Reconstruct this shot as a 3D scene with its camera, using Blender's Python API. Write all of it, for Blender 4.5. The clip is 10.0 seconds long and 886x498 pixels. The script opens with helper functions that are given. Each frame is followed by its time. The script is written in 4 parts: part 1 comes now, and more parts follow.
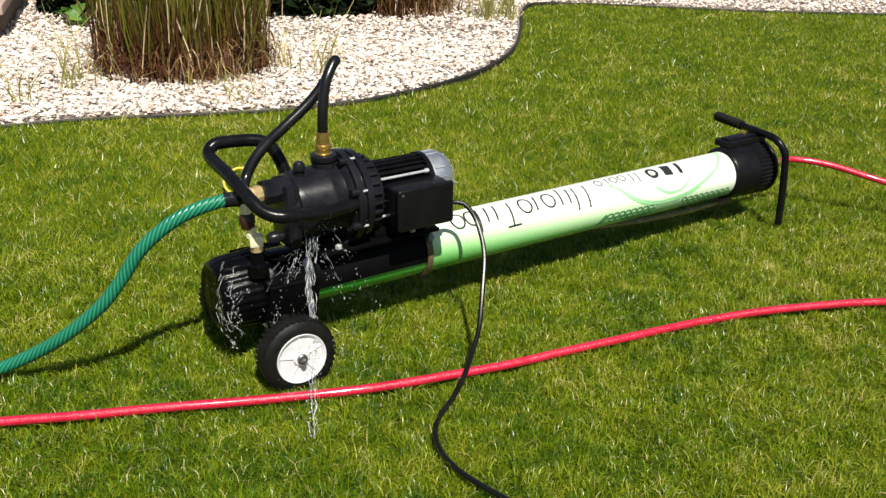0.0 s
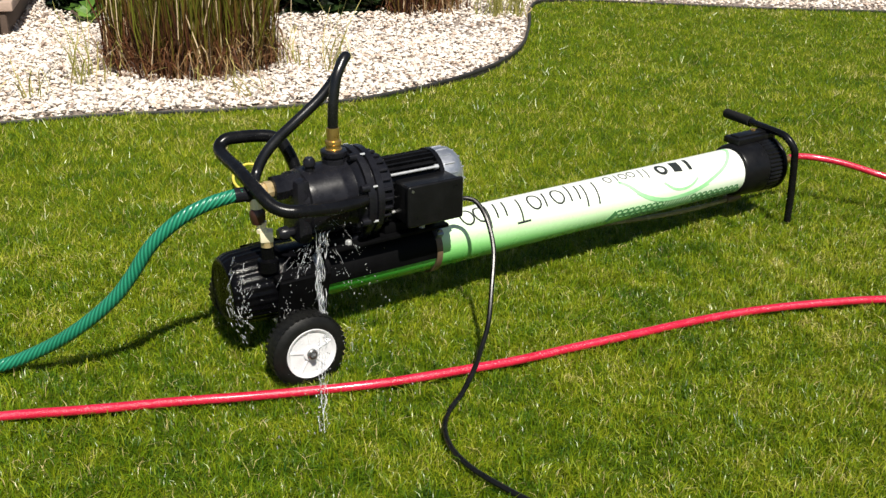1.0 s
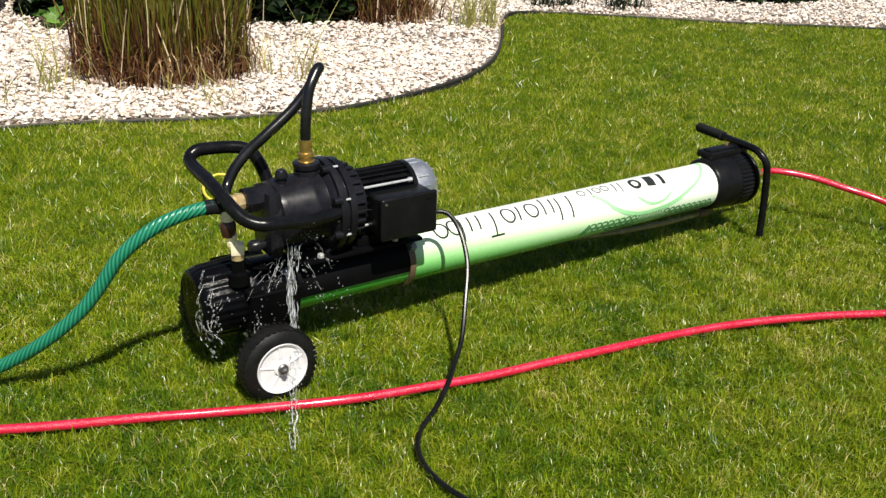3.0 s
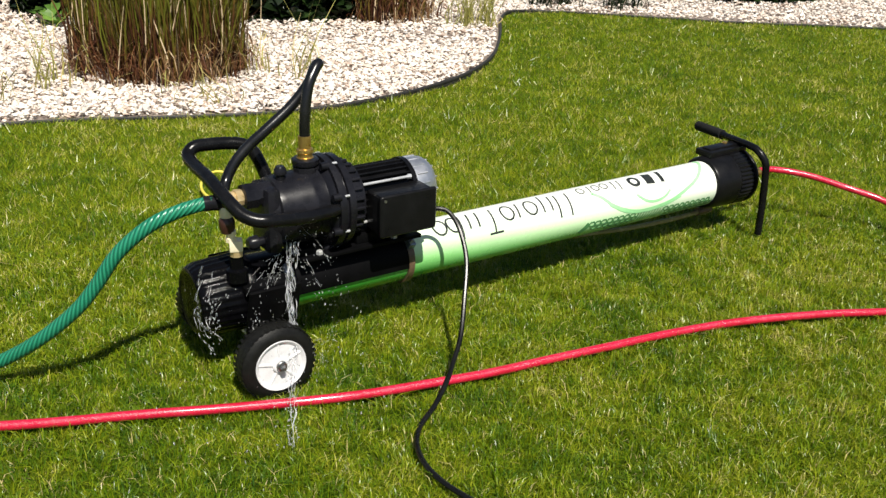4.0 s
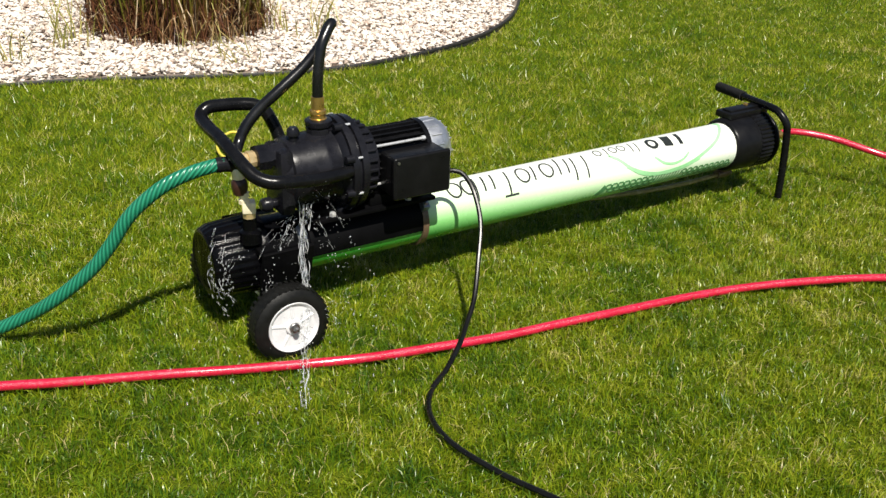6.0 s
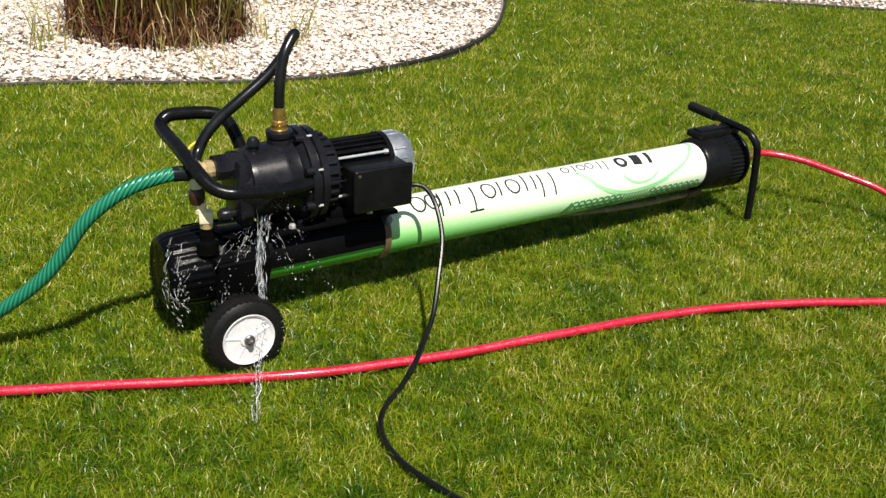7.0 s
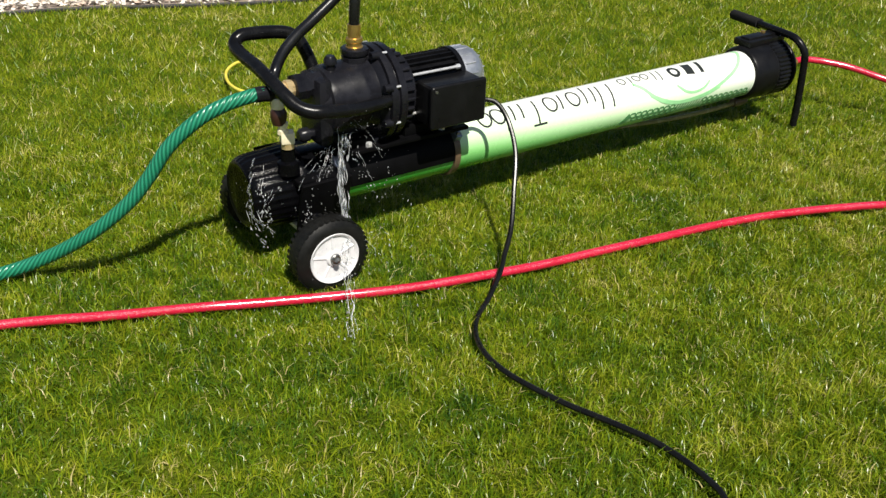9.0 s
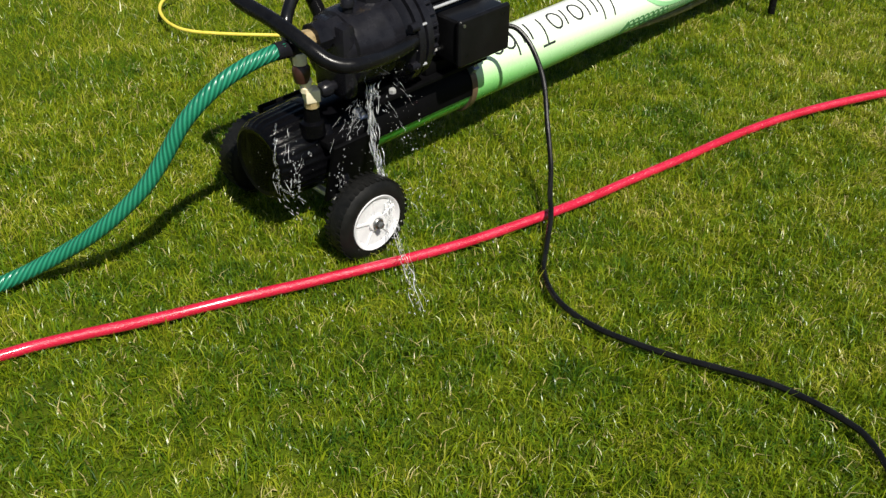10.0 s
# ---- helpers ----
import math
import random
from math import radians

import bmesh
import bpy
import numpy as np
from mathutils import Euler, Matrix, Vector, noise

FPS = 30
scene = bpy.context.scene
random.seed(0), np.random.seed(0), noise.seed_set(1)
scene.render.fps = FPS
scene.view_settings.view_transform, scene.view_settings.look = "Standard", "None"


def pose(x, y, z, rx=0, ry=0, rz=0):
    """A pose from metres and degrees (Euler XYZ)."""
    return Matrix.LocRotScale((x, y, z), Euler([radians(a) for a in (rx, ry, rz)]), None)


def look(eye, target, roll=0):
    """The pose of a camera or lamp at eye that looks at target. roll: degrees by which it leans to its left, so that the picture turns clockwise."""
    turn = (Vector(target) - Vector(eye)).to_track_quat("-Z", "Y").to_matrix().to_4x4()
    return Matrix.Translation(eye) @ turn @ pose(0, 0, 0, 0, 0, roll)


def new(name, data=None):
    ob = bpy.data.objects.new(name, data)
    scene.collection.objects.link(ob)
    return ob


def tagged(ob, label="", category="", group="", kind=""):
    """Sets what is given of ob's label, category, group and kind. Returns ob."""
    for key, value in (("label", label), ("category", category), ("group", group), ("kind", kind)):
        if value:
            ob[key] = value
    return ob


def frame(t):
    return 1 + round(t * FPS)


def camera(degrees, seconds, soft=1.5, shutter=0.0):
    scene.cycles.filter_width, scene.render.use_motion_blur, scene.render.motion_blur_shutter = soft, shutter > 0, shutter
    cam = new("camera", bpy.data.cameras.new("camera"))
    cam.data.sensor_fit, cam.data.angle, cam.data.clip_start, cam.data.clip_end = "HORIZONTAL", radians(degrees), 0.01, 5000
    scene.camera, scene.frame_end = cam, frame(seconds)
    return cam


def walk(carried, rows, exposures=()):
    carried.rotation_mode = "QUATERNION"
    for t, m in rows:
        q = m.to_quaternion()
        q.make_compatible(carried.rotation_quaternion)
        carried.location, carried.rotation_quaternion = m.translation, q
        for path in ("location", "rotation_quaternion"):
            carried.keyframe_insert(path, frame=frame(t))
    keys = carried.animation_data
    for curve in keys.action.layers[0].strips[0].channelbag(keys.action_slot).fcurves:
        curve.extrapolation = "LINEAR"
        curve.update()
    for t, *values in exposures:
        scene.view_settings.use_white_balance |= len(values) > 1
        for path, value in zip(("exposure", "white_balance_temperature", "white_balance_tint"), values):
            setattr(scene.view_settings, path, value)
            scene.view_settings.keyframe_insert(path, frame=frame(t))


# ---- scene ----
cam = camera(48.1, 10.0, soft=1.4)
PATH = [
    (0, (0.013, 0.073, 1.012), (0.004, 1.908, 0.217), 0.40),
    (0.5, (0.012, 0.072, 1.011), (0.0, 1.906, 0.214), 0.40),
    (1, (0.007, 0.068, 1.011), (-0.015, 1.9, 0.211), 0.40),
    (1.5, (0.004, 0.067, 1.011), (-0.029, 1.9, 0.211), 0.40),
    (2, (0.002, 0.069, 1.012), (-0.042, 1.904, 0.217), 0.50),
    (2.5, (-0.004, 0.075, 1.006), (-0.074, 1.896, 0.181), -0.40),
    (2.7, (-0.008, 0.082, 1.007), (-0.065, 1.91, 0.19), -0.14),
    (2.8, (-0.001, 0.082, 1.01), (-0.057, 1.916, 0.213), 0.04),
    (3, (0.002, 0.089, 1.011), (0.038, 1.93, 0.229), 1.40),
    (3.2, (0.001, 0.087, 1.006), (0.046, 1.929, 0.23), 1.73),
    (4.3, (-0.005, 0.093, 1.004), (0.038, 1.927, 0.22), 1.47),
    (4.5, (0.003, 0.089, 1.004), (0.046, 1.926, 0.215), 1.30),
    (5, (0.013, 0.104, 0.994), (0.053, 1.934, 0.186), 1.70),
    (5.2, (0.026, 0.094, 0.99), (-0.007, 1.92, 0.174), 2.00),
    (6.3, (0.008, 0.11, 1.007), (0.029, 1.915, 0.145), 1.60),
    (6.5, (0.018, 0.115, 0.999), (0.036, 1.921, 0.14), 2.70),
    (7, (0.067, 0.122, 1.008), (0.091, 1.939, 0.171), 3.00),
    (7.3, (0.097, 0.122, 1.011), (0.214, 1.94, 0.18), 3.16),
    (7.5, (0.122, 0.124, 1.012), (0.278, 1.942, 0.194), 2.80),
    (8, (0.125, 0.125, 1.007), (0.35, 1.934, 0.184), 2.20),
    (8.5, (0.044, 0.117, 0.999), (0.205, 1.915, 0.139), 2.40),
    (8.8, (-0.046, 0.097, 0.986), (0.069, 1.875, 0.079), 2.00),
    (9, (-0.131, 0.104, 0.994), (-0.054, 1.849, 0.02), 2.00),
    (9.2, (-0.197, 0.119, 1.008), (-0.085, 1.861, -0.002), 1.52),
    (9.3, (-0.221, 0.135, 1.009), (-0.085, 1.869, -0.027), 1.58),
    (9.5, (-0.273, 0.178, 1.007), (-0.108, 1.881, -0.028), -1.50),
    (9.7, (-0.315, 0.223, 1.008), (-0.077, 1.897, -0.084), 0.74),
    (9.8, (-0.374, 0.261, 0.994), (-0.11, 1.904, -0.105), -0.94),
    (9.9, (-0.397, 0.288, 1.013), (-0.105, 1.912, -0.128), -0.42),
    (10, (-0.443, 0.328, 1.012), (-0.102, 1.92, -0.149), 0.40),
]
walk(cam, [(t, look(eye, target, roll)) for t, eye, target, roll in PATH], [(0.0, 0.44), (8.5, 0.42), (10.0, 0.32)])

# ---- light ----
SUN_AZ, SUN_EL = radians(-72), radians(55)
world = bpy.data.worlds.new("sky")
scene.world = world
world.use_nodes = True
wn = world.node_tree.nodes
sky = wn.new("ShaderNodeTexSky")
sky.sky_type, sky.sun_disc = "NISHITA", False
sky.sun_elevation, sky.sun_rotation = SUN_EL, math.pi / 2 - SUN_AZ
world.node_tree.links.new(sky.outputs[0], wn["Background"].inputs[0])
wn["Background"].inputs[1].default_value = 0.05
sun_data = bpy.data.lights.new("sun", "SUN")
sun_data.energy, sun_data.angle, sun_data.color = 5.0, radians(0.53), (1.0, 0.95, 0.85)
sun = new("sun", sun_data)
sun.matrix_world = look((2, -6, 9), (2 - math.cos(SUN_EL) * math.cos(SUN_AZ), -6 - math.cos(SUN_EL) * math.sin(SUN_AZ), 9 - math.sin(SUN_EL)))


# ---- materials ----
class Mat:
    """A node material under construction."""

    def __init__(self, name, rough=0.5, metal=0.0, color=(0.5, 0.5, 0.5)):
        self.m = bpy.data.materials.new(name)
        self.m.use_nodes = True
        self.t = self.m.node_tree
        self.b = self.t.nodes["Principled BSDF"]
        self.b.inputs["Roughness"].default_value = rough
        self.b.inputs["Metallic"].default_value = metal
        self.b.inputs["Base Color"].default_value = (*color, 1)

    def n(self, kind, **values):
        node = self.t.nodes.new("ShaderNode" + kind)
        for key, value in values.items():
            node.inputs[key.replace("_", " ")].default_value = value
        return node

    def link(self, a, b):
        self.t.links.new(a, b)

    def coord(self, out="Object"):
        return self.t.nodes.new("ShaderNodeTexCoord").outputs[out]

    def noise(self, scale, detail=4.0, rough=0.6, out="Object"):
        node = self.n("TexNoise", Scale=scale, Detail=detail, Roughness=rough)
        self.link(self.coord(out), node.inputs["Vector"])
        return node.outputs["Fac"]

    def ramp(self, fac, stops):
        node = self.n("ValToRGB")
        e = node.color_ramp.elements
        while len(e) < len(stops):
            e.new(0.5)
        for k, (pos, col) in zip(e, stops):
            k.position, k.color = pos, (*col, 1)
        self.link(fac, node.inputs[0])
        return node.outputs["Color"]

    def math(self, op, a, b=0.0, clamp=False):
        node = self.n("Math")
        node.operation, node.use_clamp = op, clamp
        for k, value in enumerate((a, b)):
            if isinstance(value, (int, float)):
                node.inputs[k].default_value = value
            else:
                self.link(value, node.inputs[k])
        return node.outputs[0]

    def mix(self, fac, a, b, blend="MIX"):
        node = self.n("Mix")
        node.data_type, node.blend_type = "RGBA", blend
        for k, value in ((0, fac), (6, a), (7, b)):
            if isinstance(value, (int, float)):
                node.inputs[k].default_value = value
            elif isinstance(value, tuple):
                node.inputs[k].default_value = (*value, 1)
            else:
                self.link(value, node.inputs[k])
        return node.outputs[2]

    def color(self, out):
        self.link(out, self.b.inputs["Base Color"])

    def rough(self, out, lo, hi):
        node = self.n("MapRange", To_Min=lo, To_Max=hi)
        self.link(out, node.inputs[0])
        self.link(node.outputs[0], self.b.inputs["Roughness"])

    def bump(self, height, strength=0.3, distance=0.001):
        node = self.n("Bump", Strength=strength, Distance=distance)
        self.link(height, node.inputs["Height"])
        self.link(node.outputs[0], self.b.inputs["Normal"])


def plain(name, dark, light, scale, rough, metal=0.0, bump=0.2, distance=0.0006, spec=0.5, spread=0.1):
    """A surface with two scales of variation between two colours."""
    k = Mat(name, rough, metal)
    k.b.inputs["Specular IOR Level"].default_value = spec
    coarse, fine = k.noise(scale), k.noise(scale * 14, 3.0)
    both = k.math("ADD", k.math("MULTIPLY", coarse, 0.65), k.math("MULTIPLY", fine, 0.35))
    k.color(k.ramp(both, [(0.3, dark), (0.7, light)]))
    k.rough(coarse, max(rough - spread, 0.05), min(rough + spread * 1.2, 1))
    k.bump(fine, bump, distance)
    return k.m


M_BLACK = plain("black_plastic", (0.003, 0.003, 0.0035), (0.009, 0.009, 0.01), 22, 0.3, spec=0.2)
M_CAST = plain("black_cast_plastic", (0.0045, 0.0045, 0.006), (0.015, 0.015, 0.019), 30, 0.25, bump=0.35, spec=0.22)
M_DULLBRASS = plain("dull_brass", (0.55, 0.38, 0.16), (0.85, 0.68, 0.4), 55, 0.3, 0.55)
M_PAINT = plain("black_painted_steel", (0.003, 0.003, 0.0035), (0.008, 0.008, 0.009), 40, 0.24, spec=0.2)
M_RUBBER = plain("black_rubber", (0.004, 0.004, 0.004), (0.012, 0.012, 0.011), 60, 0.45, bump=0.4, spec=0.2)
M_HOSE = plain("black_hose_rubber", (0.003, 0.003, 0.0035), (0.009, 0.009, 0.01), 40, 0.24)
M_WET = plain("wet_black_plastic", (0.0015, 0.0015, 0.0018), (0.0035, 0.0035, 0.0045), 22, 0.14, bump=0.5, distance=0.0012, spec=0.12)
M_MATTE = plain("matte_black_sheet", (0.0012, 0.0012, 0.0014), (0.003, 0.003, 0.0036), 30, 0.55, spec=0.08)
M_PALEBRASS = plain("pale_brass", (0.8, 0.68, 0.42), (0.93, 0.86, 0.66), 45, 0.3, 0.1)
M_FOAM = plain("foam_grip", (0.008, 0.008, 0.008), (0.018, 0.018, 0.018), 120, 0.85, bump=0.6, spec=0.2)
M_BRASS = plain("brass", (0.52, 0.3, 0.07), (0.8, 0.55, 0.2), 45, 0.28, 0.9)
M_SILVER = plain("cast_aluminium", (0.5, 0.51, 0.54), (0.74, 0.75, 0.78), 60, 0.38, 0.9, 0.3)
M_STEEL = plain("bright_steel", (0.6, 0.6, 0.6), (0.82, 0.82, 0.82), 80, 0.3, 0.55)
M_NUT = plain("dull_nut_steel", (0.16, 0.16, 0.16), (0.34, 0.34, 0.33), 80, 0.35, 0.9)
M_RIM = plain("white_rim_plastic", (0.62, 0.62, 0.64), (0.82, 0.82, 0.83), 40, 0.4)
M_RED = plain("red_hose_rubber", (0.42, 0.005, 0.022), (0.64, 0.014, 0.058), 26, 0.24, bump=0.7, distance=0.002, spread=0.18)
for wet in ("Coat Weight", "Coat Roughness"):
    M_RED.node_tree.nodes["Principled BSDF"].inputs[wet].default_value = {"Coat Weight": 0.7, "Coat Roughness": 0.12}[wet]
M_CABLE = plain("black_cable_rubber", (0.003, 0.003, 0.003), (0.009, 0.009, 0.009), 30, 0.27, spec=0.25)
M_YELLOW = plain("yellow_cord", (0.62, 0.5, 0.05), (0.8, 0.68, 0.12), 50, 0.5)
M_BLUE = plain("galvanised_clamp", (0.2, 0.25, 0.36), (0.42, 0.46, 0.55), 60, 0.3, 0.8)
M_NUTBROWN = plain("brown_swivel_nut", (0.02, 0.008, 0.006), (0.05, 0.02, 0.014), 50, 0.35)
M_TAPE = plain("brown_strap", (0.08, 0.05, 0.03), (0.17, 0.115, 0.07), 60, 0.4)
M_OLIVE = plain("clear_drain_tube", (0.16, 0.13, 0.06), (0.3, 0.25, 0.13), 30, 0.25)
M_EDGING = plain("edging_plastic", (0.01, 0.01, 0.011), (0.05, 0.048, 0.046), 9, 0.5, spec=0.2)
M_INK = plain("print_ink", (0.012, 0.014, 0.013), (0.03, 0.034, 0.03), 90, 0.35)
M_INK_GREEN = plain("green_print_ink", (0.26, 0.62, 0.28), (0.4, 0.76, 0.4), 60, 0.35)
M_INK_DARK = plain("dark_green_print_ink", (0.04, 0.16, 0.06), (0.12, 0.32, 0.12), 60, 0.35)
M_WOOD = plain("grey_timber", (0.05, 0.032, 0.022), (0.12, 0.08, 0.06), 6, 0.75, bump=0.5)
M_PALE = plain("pale_timber", (0.34, 0.24, 0.19), (0.5, 0.38, 0.31), 6, 0.7, bump=0.4)
M_BIN = plain("dark_planter_plastic", (0.002, 0.002, 0.003), (0.006, 0.006, 0.008), 20, 0.6, spec=0.2)


def make_label():
    """Printed film: white, running to green round the under side and towards the pump."""
    k = Mat("printed_tube_film", 0.25)
    sep = k.n("SeparateXYZ")
    k.link(k.coord(), sep.inputs[0])
    low = k.math("MULTIPLY", k.math("SUBTRACT", 0.186, sep.outputs[2]), 8.0)
    along = k.math("MULTIPLY", k.math("ADD", sep.outputs[0], -0.1), -0.62)
    f = k.math("ADD", k.math("ADD", low, along), k.math("MULTIPLY", k.noise(5.0), 0.08), True)
    k.color(k.ramp(f, [(0.0, (0.84, 0.87, 0.8)), (0.3, (0.66, 0.86, 0.56)), (0.6, (0.25, 0.64, 0.2)), (0.85, (0.05, 0.36, 0.04)), (1.0, (0.03, 0.28, 0.025))]))
    k.rough(k.noise(30.0), 0.2, 0.36)
    k.b.inputs["Coat Weight"].default_value = 0.3
    return k.m


def make_green_hose():
    k = Mat("green_ribbed_hose", 0.3)
    sep = k.n("SeparateXYZ")
    k.link(k.coord("UV"), sep.inputs[0])
    turn = k.math("ADD", k.math("MULTIPLY", sep.outputs[0], 6.2832 * 8), k.math("MULTIPLY", sep.outputs[1], 6.2832 * 80))
    wave = k.math("ADD", k.math("MULTIPLY", k.math("SINE", turn), 0.5), 0.5)
    k.color(k.mix(k.math("MULTIPLY", wave, 0.75), (0.004, 0.1, 0.055), (0.03, 0.3, 0.17)))
    k.rough(k.noise(30.0), 0.2, 0.4)
    k.bump(wave, 0.8, 0.0015)
    return k.m


def make_grass(name, stops, patch_scale=1.6, dry=0.0):
    """Leaf blades: each its own shade, in patches, drier towards the bed and the open lawn where dry is set."""
    k = Mat(name, 0.31)
    geo = k.n("NewGeometry")
    rnd = geo.outputs["Random Per Island"]
    patch = k.noise(patch_scale, 3.0)
    fine = k.noise(patch_scale * 4.5, 3.0)
    f = k.math("ADD", k.math("MULTIPLY", rnd, 0.6), k.math("ADD", k.math("MULTIPLY", patch, 1.1), k.math("MULTIPLY", fine, 1.3)))
    if dry:
        sep = k.n("SeparateXYZ")
        k.link(k.coord(), sep.inputs[0])
        back = k.math("MULTIPLY", k.math("SUBTRACT", sep.outputs[1], 1.7), 0.6, True)
        side = k.math("MULTIPLY", k.math("SUBTRACT", 0.8, sep.outputs[0]), 0.8, True)
        east = k.math("MULTIPLY", k.math("ADD", sep.outputs[0], 0.4), 0.7, True)
        f = k.math("ADD", f, k.math("MULTIPLY", k.math("ADD", k.math("MULTIPLY", back, side), k.math("MULTIPLY", east, 0.6)), dry))
    col = k.ramp(k.math("SUBTRACT", f, 1.08), stops)
    if dry:
        col = k.mix(k.math("GREATER_THAN", k.math("FRACT", k.math("MULTIPLY", rnd, 53.0)), 0.96), col, (0.55, 0.47, 0.2))
    k.color(col)
    k.b.inputs["Specular IOR Level"].default_value = 0.42
    tr = k.n("BsdfTranslucent")
    k.link(col, tr.inputs[0])
    mixer = k.n("MixShader", Fac=0.3)
    k.link(k.b.outputs[0], mixer.inputs[1])
    k.link(tr.outputs[0], mixer.inputs[2])
    k.link(mixer.outputs[0], k.t.nodes["Material Output"].inputs[0])
    return k.m


def make_stalk():
    """Ornamental grass: red-brown straw at the foot, darkened for inner shade, green further up."""
    k = Mat("ornamental_grass", 0.5)
    k.b.inputs["Specular IOR Level"].default_value = 0.2
    sep = k.n("SeparateXYZ")
    k.link(k.coord(), sep.inputs[0])
    rnd = k.n("NewGeometry").outputs["Random Per Island"]
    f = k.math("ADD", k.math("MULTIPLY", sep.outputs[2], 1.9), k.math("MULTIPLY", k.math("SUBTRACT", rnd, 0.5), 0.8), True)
    # near-black lowest stop puts the shade inside the tussock into the foot colour
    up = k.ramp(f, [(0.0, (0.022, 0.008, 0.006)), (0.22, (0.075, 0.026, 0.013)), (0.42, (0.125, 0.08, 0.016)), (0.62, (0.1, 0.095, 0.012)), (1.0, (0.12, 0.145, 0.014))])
    pick = k.math("GREATER_THAN", k.math("FRACT", k.math("MULTIPLY", rnd, 37.0)), 0.94)
    k.color(k.mix(pick, up, (0.6, 0.47, 0.3)))
    return k.m


def make_gravel():
    k = Mat("pale_gravel", 0.8)
    rnd = k.n("NewGeometry").outputs["Random Per Island"]
    col = k.ramp(rnd, [(0.0, (0.2, 0.15, 0.13)), (0.1, (0.52, 0.38, 0.3)), (0.26, (0.74, 0.66, 0.58)), (0.6, (0.8, 0.75, 0.7)), (0.9, (0.75, 0.68, 0.6)), (1.0, (0.36, 0.35, 0.36))])
    k.color(k.mix(k.math("MULTIPLY", k.noise(60.0), 0.35), col, (0.6, 0.5, 0.4)))
    k.bump(k.noise(220.0), 0.5, 0.002)
    return k.m


def make_water(name, clear):
    k = Mat(name, 0.05, 0.0, (0.97, 0.98, 1.0))
    k.b.inputs["IOR"].default_value = 1.33
    k.b.inputs["Transmission Weight"].default_value = clear
    k.bump(k.noise(90.0, 3.0), 0.8, 0.004)
    return k.m


M_LABEL, M_GREEN, M_STALK, M_GRAVEL = make_label(), make_green_hose(), make_stalk(), make_gravel()
M_WATER, M_VEIL = make_water("splashing_water", 0.62), make_water("clear_falling_water", 0.95)
M_GRASS = make_grass("lawn_blades", [(0.0, (0.034, 0.095, 0.008)), (0.3, (0.11, 0.2, 0.006)), (0.6, (0.23, 0.295, 0.008)), (0.88, (0.37, 0.38, 0.03)), (1.0, (0.6, 0.53, 0.2))], 3.2, 0.18)
M_LEAF = make_grass("shrub_leaves", [(0.0, (0.05, 0.11, 0.018)), (0.5, (0.12, 0.24, 0.035)), (1.0, (0.22, 0.38, 0.07))], 3.0)
# dark green taken near black: the shrubs' shade is put into the leaf colour
M_DARKLEAF = make_grass("shaded_dark_leaves", [(0.0, (0.006, 0.012, 0.004)), (0.6, (0.014, 0.03, 0.008)), (1.0, (0.03, 0.06, 0.012))], 3.0)
M_SPRIG = make_grass("sprig_blades", [(0.0, (0.25, 0.25, 0.06)), (0.5, (0.42, 0.4, 0.12)), (1.0, (0.6, 0.45, 0.22))], 3.0)
M_DRY = make_grass("dry_leaves", [(0.0, (0.06, 0.02, 0.012)), (0.4, (0.16, 0.065, 0.03)), (0.72, (0.34, 0.22, 0.1)), (1.0, (0.72, 0.58, 0.4))], 3.0)
M_THATCH = plain("lawn_thatch", (0.03, 0.05, 0.004), (0.095, 0.125, 0.008), 5, 0.9, spec=0.05, bump=0.8, distance=0.01)
M_BEDSOIL = plain("bed_grit", (0.16, 0.12, 0.1), (0.4, 0.33, 0.28), 20, 0.9, bump=0.8, distance=0.01)


# ---- mesh helpers ----
def mesh_from(name, verts, faces, smooth=False):
    me = bpy.data.meshes.new(name)
    me.from_pydata([tuple(v) for v in verts], [], faces)
    if smooth:
        me.shade_smooth()
    return me


def part(name, bm, material, parent=None, label="", smooth=True, sharp=35):
    """Links a bmesh or a mesh as one object, under a thing if one is given."""
    if isinstance(bm, bpy.types.Mesh):
        me = bm
    else:
        me = bpy.data.meshes.new(name)
        bmesh.ops.recalc_face_normals(bm, faces=bm.faces)
        if smooth:
            for f in bm.faces:
                f.smooth = True
            for e in bm.edges:
                e.smooth = len(e.link_faces) == 2 and e.calc_face_angle(0) < radians(sharp)
        bm.to_mesh(me)
        bm.free()
    if not me.materials:
        me.materials.append(material)
    ob = new(name, me)
    ob.parent = parent
    return tagged(ob, label)


def spline(points, steps=8):
    """Catmull-Rom curve through the points."""
    p = [Vector(q) for q in points]
    p = [p[0] * 2 - p[1], *p, p[-1] * 2 - p[-2]]
    out = []
    for a, b, c, d in zip(p, p[1:], p[2:], p[3:]):
        for k in range(steps):
            s = k / steps
            out.append(0.5 * (2 * b + (c - a) * s + (2 * a - 5 * b + 4 * c - d) * s * s + (3 * b - a - 3 * c + d) * s ** 3))
    return out + [p[-2]]


